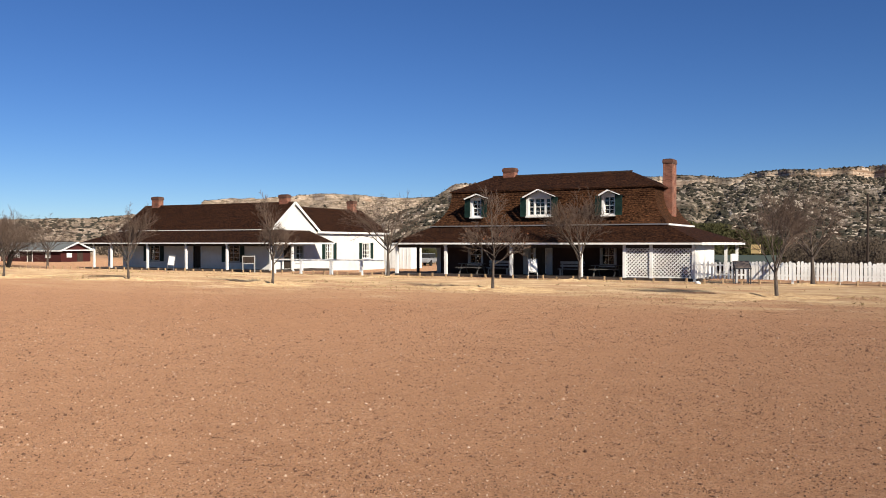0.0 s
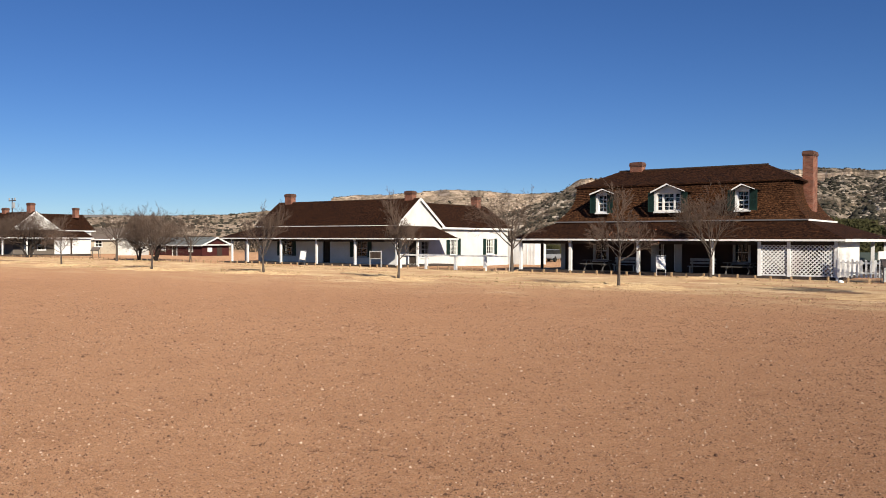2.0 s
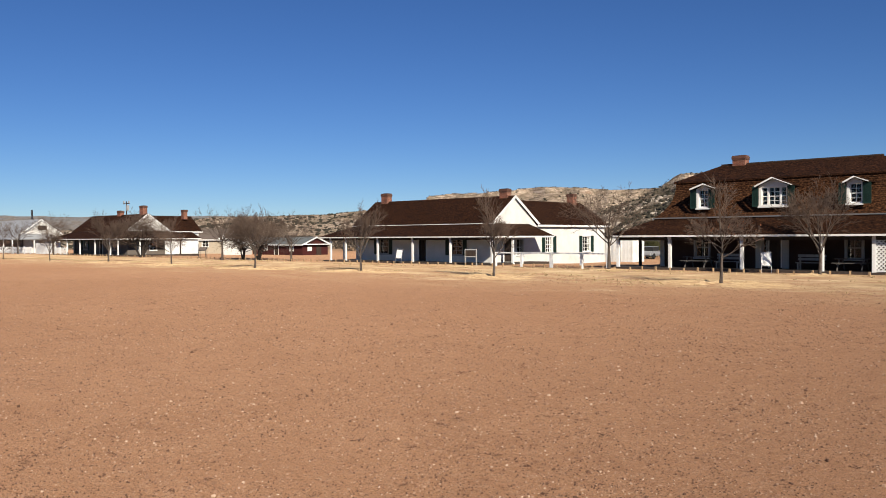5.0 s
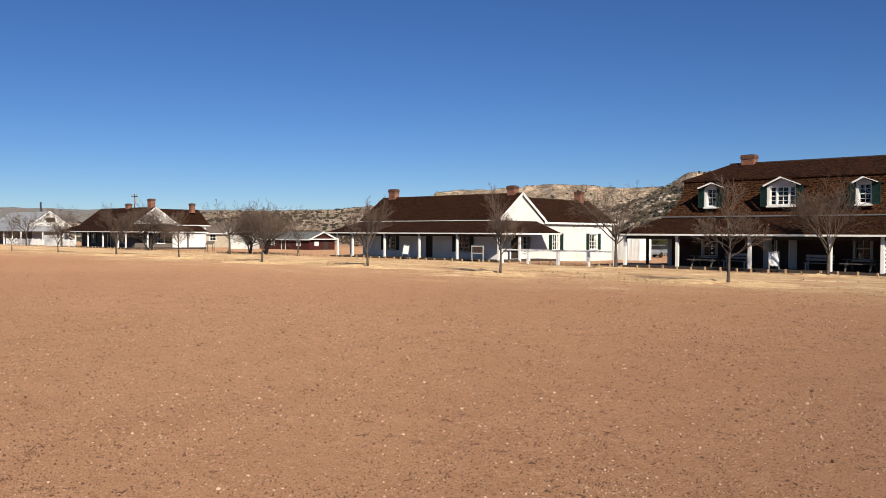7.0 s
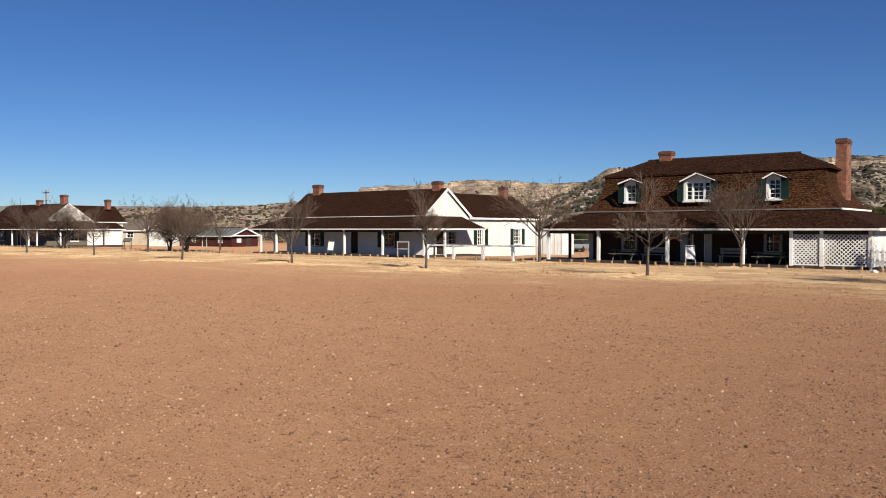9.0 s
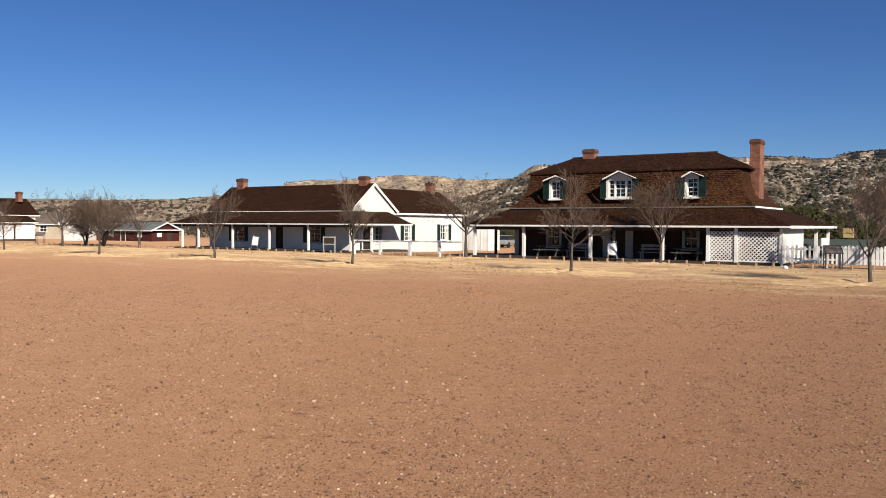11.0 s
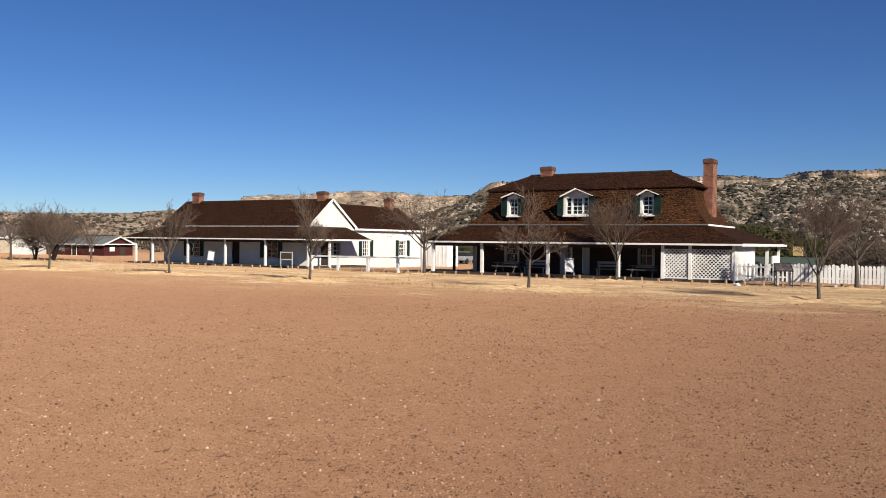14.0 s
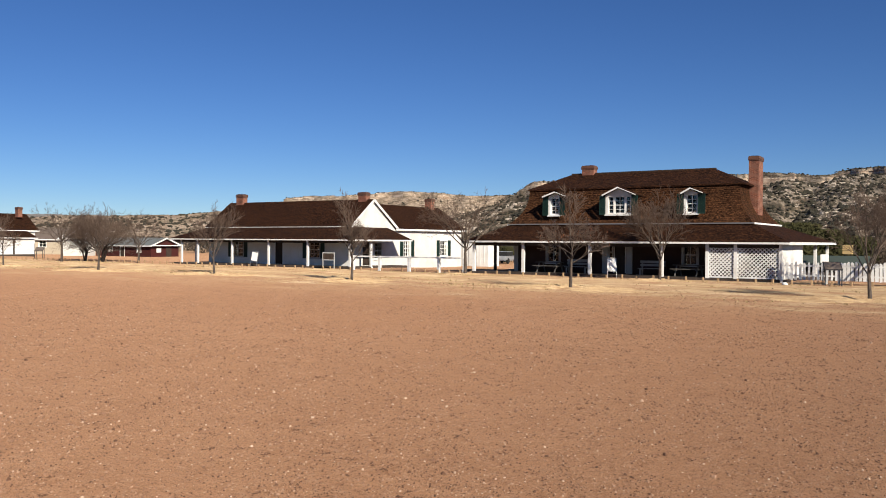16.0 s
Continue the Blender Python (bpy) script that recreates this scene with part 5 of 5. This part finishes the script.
def make_tree(seed, trunk, limb, rad, kids, spread, lift=1.0, lean=(0, 0), levels=5, leaves=0, extra=(), label="", leader=False, trunk_mat=None):
    rng = random.Random(seed)
    store = ([], [], [], limb)
    grow(rng, store, Vector((0, 0, -0.1)), Vector((lean[0], lean[1], 1)).normalized(), trunk, rad, 0, levels, 0.2, spread, kids)
    if leader:
        top = store[0][0][0][-1]
        grow(rng, store, top, Vector((0, 0, 1)), limb * 1.3, rad * 0.5, 1, levels, lift, spread, (0, kids[1] + 4, kids[2], kids[3]))
    for dx, dy, ln in extra:
        grow(rng, store, Vector((dx * 0.15, dy * 0.15, -0.1)), Vector((dx, dy, 1)).normalized(), trunk * ln, rad * 0.8, 0, levels, 0.2, spread, kids)
    t = thing("bare_tree", (0, 0, 0), label, "tree", "bare trees")
    for idx, (nm, mat) in enumerate((("trunk", trunk_mat or BARK), ("crown", TWIG))):
        v, f = [], []
        for pts, rads, sides in store[idx]:
            tube(v, f, pts, rads, sides)
        me = bpy.data.meshes.new(nm)
        me.from_pydata(v, [], f)
        me.materials.append(mat)
        me.shade_smooth()
        hang(new(nm, me), t)
    if leaves:
        v, f = [], []
        tips = store[2][:]
        rng.shuffle(tips)
        for p in tips[:leaves]:
            b = len(v)
            for dx, dz in ((-0.03, 0), (0, -0.05), (0.03, 0), (0, 0.05)):
                v.append((p.x + dx * rng.uniform(0.7, 1.3), p.y + rng.uniform(-0.03, 0.03), p.z + dz))
            f.append((b, b + 1, b + 2, b + 3))
        me = bpy.data.meshes.new("leaves")
        me.from_pydata(v, [], f)
        me.materials.append(LEAF)
        o = hang(new("leaves", me), t)
        o["kind"] = "stuff"
    return t


def plant(tree, first, spots):
    """The tree at its first spot, then copies: (x, y, size, turn)."""
    for i, (x, y, s, turn) in enumerate(spots):
        m = pose(x, y, height(x, y), 0, 0, turn)
        t = tree if i == 0 and first else copy_thing(tree, m)
        t.matrix_basis = m
        t.scale = (s, s, s)


vase = make_tree(11, 1.7, 2.5, 0.1, (9, 7, 6, 4), (0.48, 0.4, 0.45, 0.5), 1.2, label="young leafless tree with upswept twigs in the straw")
leader = make_tree(23, 2.1, 1.75, 0.09, (8, 6, 5, 4), (0.95, 0.55, 0.6, 0.6), 0.7, leaves=45, leader=True, label="young bare tree with a few dry reddish leaves")
wide = make_tree(37, 2.2, 2.7, 0.13, (9, 6, 5, 4), (0.8, 0.6, 0.6, 0.65), 0.6, lean=(0.04, 0.0), label="bare tree with a wide crown of fine twigs")
gnarled = make_tree(51, 1.6, 3.0, 0.17, (8, 7, 6, 5), (0.85, 0.65, 0.65, 0.7), 0.45, lean=(0.15, 0), extra=((0.5, 0.1, 1.0), (-0.45, 0.2, 1.1)), trunk_mat=DARK_BARK, label="dense old leafless tree with several dark trunks")
plant(vase, True, ((-3.87, 37.4, 0.95, 0), (-42.2, 36.8, 0.93, 70), (-53.9, 36.2, 0.96, 200), (-79.4, 36.4, 1.0, 310), (-16.3, 48.4, 1.12, 150), (-94.0, 36.5, 0.72, 20)))
slim = make_tree(67, 1.9, 1.75, 0.09, (8, 7, 5, 4), (0.6, 0.42, 0.5, 0.5), 0.95, leader=True, label="slender leafless tree with a tall wispy crown")
plant(slim, True, ((-30.4, 36.6, 1.0, 0),))
plant(leader, True, ((-17.0, 37.2, 1.0, 0), (-67.2, 36.5, 0.85, 220), (-105.0, 35.4, 0.7, 40)))
plant(wide, True, ((-3.24, 48.7, 1.05, 0), (-30.1, 48.5, 1.1, 90), (-67.2, 49.4, 0.95, 200), (-76.4, 47.3, 1.08, 300), (-127.5, 50.0, 1.2, 30), (-138.8, 49.0, 1.1, 140)))
plant(gnarled, True, ((-73.3, 49.6, 1.02, 20), (-77.2, 50.4, 0.8, 130), (-98.4, 49.4, 1.15, 75), (-128.0, 66.5, 1.2, 10)))


def mulch():
    n = Nodes("straw_mulch", 0.95, spec=0.05)
    n.b.inputs["Diffuse Roughness"].default_value = 1.0
    p = n.split(n.pos)
    lie = n.join(n.math("MULTIPLY", p[0], 0.45), p[1])
    big, mid, fine = n.noise(0.9, 5, 0.7, lie), n.noise(4.0, 5, 0.75, lie), n.noise(22.0, 4, 0.7)
    c = n.mix(n.ramp(big, (0.38, 0.0), (0.6, 1.0)), (0.4, 0.255, 0.14), (0.58, 0.41, 0.23))
    c = n.mix(n.ramp(mid, (0.5, 0.0), (0.64, 0.85)), c, (0.66, 0.5, 0.31))
    c = n.mix(n.ramp(mid, (0.34, 0.8), (0.46, 0.0)), c, (0.27, 0.16, 0.09))
    c = n.mix(n.ramp(fine, (0.36, 0.55), (0.48, 0.0)), c, (0.2, 0.12, 0.07))
    n.bump(n.math("ADD", n.math("MULTIPLY", mid, 1.2), n.math("MULTIPLY", fine, 0.4)), 1.0, 0.09)
    return n.done(c)


MULCH = mulch()


def soil_rings():
    """Low, ragged watering basins of straw-covered soil round the trunks."""
    for n, (x, y) in enumerate(((-3.87, 37.4), (-17.0, 37.2), (-30.4, 36.6), (-42.2, 36.8), (-53.9, 36.2), (-67.2, 36.5), (-79.4, 36.4), (-16.3, 48.4), (-30.1, 48.5), (-3.24, 48.7))):
        rng = random.Random(200 + n)
        bm = bmesh.new()
        big = 1.0 if y < 40 else 0.5
        rings = []
        for r, h in ((0.18, -0.02), (0.4, 0.0), (0.7, 0.05), (1.0, 0.12), (1.3, 0.11), (1.8, 0.05), (2.5, 0.025), (3.2, -0.03)):
            ring = []
            for q in range(40):
                a = q * math.tau / 40
                cx, cy = math.cos(a), math.sin(a)
                f = (1 + 0.55 * noise.noise((cx * 1.6 + n * 7, cy * 1.6, 0.3)) * min(r, 1.6)) * rng.uniform(0.95, 1.05) * big
                wx, wy = cx * r * f * 1.15, cy * r * f * 0.8
                bump = h * (0.55 + 0.9 * abs(noise.noise((wx * 1.3 + n * 3, wy * 2.2, 5.0)) + 0.35)) if h > 0 else h
                ring.append(bm.verts.new((wx, wy, bump + height(x + wx, y + wy) - height(x, y))))
            rings.append(ring)
        for a, b in zip(rings, rings[1:]):
            for i in range(40):
                bm.faces.new((a[i], b[i], b[(i + 1) % 40], a[(i + 1) % 40]))
        o = new("soil_ring", mesh_of(bm, "soil_ring", MULCH, True))
        o.location = (x, y, height(x, y))
        tagged(o, "low ring of soil and dry straw round a trunk", "soil ring", "soil rings")


soil_rings()
bm = bmesh.new()
bmesh.ops.create_icosphere(bm, subdivisions=2, radius=0.16)
for vert in bm.verts:
    vert.co *= 1 + 0.25 * noise.noise(vert.co * 6)
    vert.co.z *= 0.7
ob = new("white_stone", mesh_of(bm, "white_stone", WHITE, True))
ob.location = (-9.2, 48.3, 0.05)
tagged(ob, "whitewashed stone lying beside the path", "stone")


# ---- brush behind the fence, evergreen bushes ----
def brush(name, label, mat, spots, seed, leaf, dens):
    """Bushes of many small tilted leaves and twig ends, as one stretch of growth."""
    v, f = [], []
    for bx, by, w, hgt in spots:
        rng = random.Random(seed + int(bx * 13 + by * 7))
        gz = height(bx, by)
        for _ in range(int(dens * w * hgt / 3)):
            a, r = rng.random() * 6.283, math.sqrt(rng.random())
            z = hgt * rng.random() ** 0.8
            lim = w * (0.55 + 0.45 * math.sin(min(z / hgt, 1) * 2.6)) * (0.75 + 0.4 * noise.noise((math.cos(a) * 2, math.sin(a) * 2, z + bx)))
            c = Vector((bx + math.cos(a) * r * lim, by + math.sin(a) * r * lim, gz + z))
            d1 = Vector((rng.gauss(0, 1), rng.gauss(0, 1), rng.gauss(0, 1.4))).normalized() * leaf * rng.uniform(0.6, 1.3)
            d2 = d1.orthogonal().normalized() * leaf * 0.4
            b = len(v)
            v += [tuple(c - d1), tuple(c + d2), tuple(c + d1), tuple(c - d2)]
            f.append((b, b + 1, b + 2, b + 3))
    stuff(name, v, f, mat, label, "bushes")


rb = random.Random(77)
brush("garden_bush", "rounded olive-green bush beside a parked car", SHRUB, ((-49.4, 89.0, 1.3, 1.9), (-48.2, 90.5, 1.0, 1.5)), 3, 0.12, 2600)
brush("evergreen_bushes", "dense dark green juniper bushes behind the fence", SHRUB, ((-17.0, 80, 2.3, 5.4), (-14.4, 80.5, 2.6, 5.2), (-12.0, 82, 2.3, 4.6), (-19.5, 84, 2.4, 4.9), (-10.0, 86, 2.0, 4.0)), 1, 0.2, 1300)
brush("brush_thicket", "tangled grey-brown leafless brush behind the fence", BRUSH, [(rb.uniform(-14, 12), rb.uniform(84, 125), rb.uniform(2.2, 4), rb.uniform(2.0, 4.0)) for _ in range(46)], 5, 0.15, 420)
brush("brush_bank", "brown leafless brush between the houses", BRUSH, [(rb.uniform(-78, -68), rb.uniform(70, 80), rb.uniform(1.2, 2.2), rb.uniform(1.2, 2.2)) for _ in range(12)], 8, 0.1, 900)
brush("brush_belt", "belt of grey-brown leafless brush behind the barns", BRUSH, [(rb.uniform(-190, -95), rb.uniform(95, 150), rb.uniform(2.5, 5), rb.uniform(2.0, 4.2)) for _ in range(34)], 6, 0.25, 120)
brush("brush_patch", "low grey-brown brush behind the houses", BRUSH, [(rb.uniform(-80, -28), rb.uniform(88, 140), rb.uniform(2.5, 4.5), rb.uniform(1.8, 3.4)) for _ in range(26)], 7, 0.22, 140)


# ---- a parked car between the houses ----
def car(x, y, turn):
    c = thing("parked_car", (0, 0, 0), "silver-grey car parked behind the houses", "car")
    bm = boxes((-2.1, 2.1, -0.85, 0.85, 0.35, 0.85))
    bmesh.ops.bevel(bm, geom=bm.edges[:], offset=0.12, segments=2, affect="EDGES")
    part("body", bm, CAR_PAINT, c)
    bm = bmesh.new()
    slab(bm, [(-1.1, -0.7, 1.4), (0.7, -0.7, 1.4), (0.7, 0.7, 1.4), (-1.1, 0.7, 1.4)], 0.05)
    slab(bm, [(-1.6, -0.8, 0.9), (1.4, -0.8, 0.9), (1.4, 0.8, 0.9), (-1.6, 0.8, 0.9)], 0.08)
    part("cabin", bm, CAR_PAINT, c)
    part("cabin_glass", boxes((-1.2, 0.85, -0.72, 0.72, 0.88, 1.36)), RUBBER, c, "dark glazed cabin")
    for wx in (-1.3, 1.3):
        for wy in (-0.82, 0.82):
            bm = bmesh.new()
            bmesh.ops.create_cone(bm, cap_ends=True, segments=18, radius1=0.33, radius2=0.33, depth=0.2, matrix=Matrix.Translation((wx, wy, 0.33)) @ Matrix.Rotation(math.pi / 2, 4, "X"))
            part("wheel", bm, RUBBER, c)
    c.matrix_basis = pose(x, y, -0.28, 0, 0, turn)


car(-46.7, 84.0, 100)


# ---- pebbles, clods and grass ----
def litter():
    rng = random.Random(31)
    for name, mat, count, lo, hi, label in (("pebbles", STONE, 135000, 0.0037, 0.0142, "pale pebbles strewn over the dirt"), ("clods", CLOD, 92000, 0.0038, 0.0125, "dark clods and bits of dry weed on the dirt")):
        v, f = [], []
        for _ in range(count):
            a = radians(rng.uniform(-6, 80))
            r = 6.0 + 46.0 * rng.random() ** 1.55
            x, y = -math.sin(a) * r, math.cos(a) * r
            if y > 38 + 3 * rng.random() or 0.72 + 0.6 * noise.noise((x * 0.3, y * 0.3, 2.0)) + 0.5 * noise.noise((x * 1.7, y * 1.7, 5.0)) + 0.01 < rng.random():
                continue
            s = (lo + (hi - lo) * rng.random() ** 3.0) * (0.75 + min(r, 22.0) / 24 - max(0.0, r - 30.0) / 60) * (rng.uniform(1.4, 2.1) if rng.random() < 0.03 else 1.0)
            z = height(x, y)
            b = len(v)
            ph, hh = rng.random() * 6.28, s * rng.uniform(0.5, 1.1)
            for k, zz in ((1.0, -0.003), (rng.uniform(0.4, 0.8), hh)):
                for i in range(5):
                    q = ph + i * 1.2566 + rng.uniform(-0.25, 0.25)
                    w = s * k * rng.uniform(0.75, 1.25)
                    v.append((x + math.cos(q) * w, y + math.sin(q) * w, z + zz * (rng.uniform(0.8, 1.1) if k < 1 else 1)))
            for i in range(5):
                f.append((b + i, b + (i + 1) % 5, b + 5 + (i + 1) % 5, b + 5 + i))
            f.append(tuple(b + 5 + i for i in range(5)))
        stuff(name, v, f, mat, label, "pebbles" if mat is STONE else "clods")
    v, f = [], []
    for _ in range(9000):
        x, y = rng.uniform(-110, 6), rng.gauss(38.6, 2.4) + 2.0 * noise.noise((len(v) * 0.0007, 0.0, 4.0)) if rng.random() < 0.6 else rng.uniform(45.5, 49)
        if noise.noise((x * 0.12, y * 0.4, 7.0)) < 0.1:
            continue
        z = height(x, y)
        for _ in range(4):
            b = len(v)
            q = rng.random() * 6.283
            hx, hy = math.cos(q) * 0.03, math.sin(q) * 0.03
            tx, ty = rng.uniform(-0.09, 0.09), rng.uniform(-0.09, 0.09)
            v += [(x - hx, y - hy, z), (x + hx, y + hy, z), (x + tx, y + ty, z + rng.uniform(0.03, 0.09))]
            f.append((b, b + 1, b + 2))
    stuff("dry_grass", v, f, STRAW, "short dry straw-coloured grass tufts", "grass")


litter()
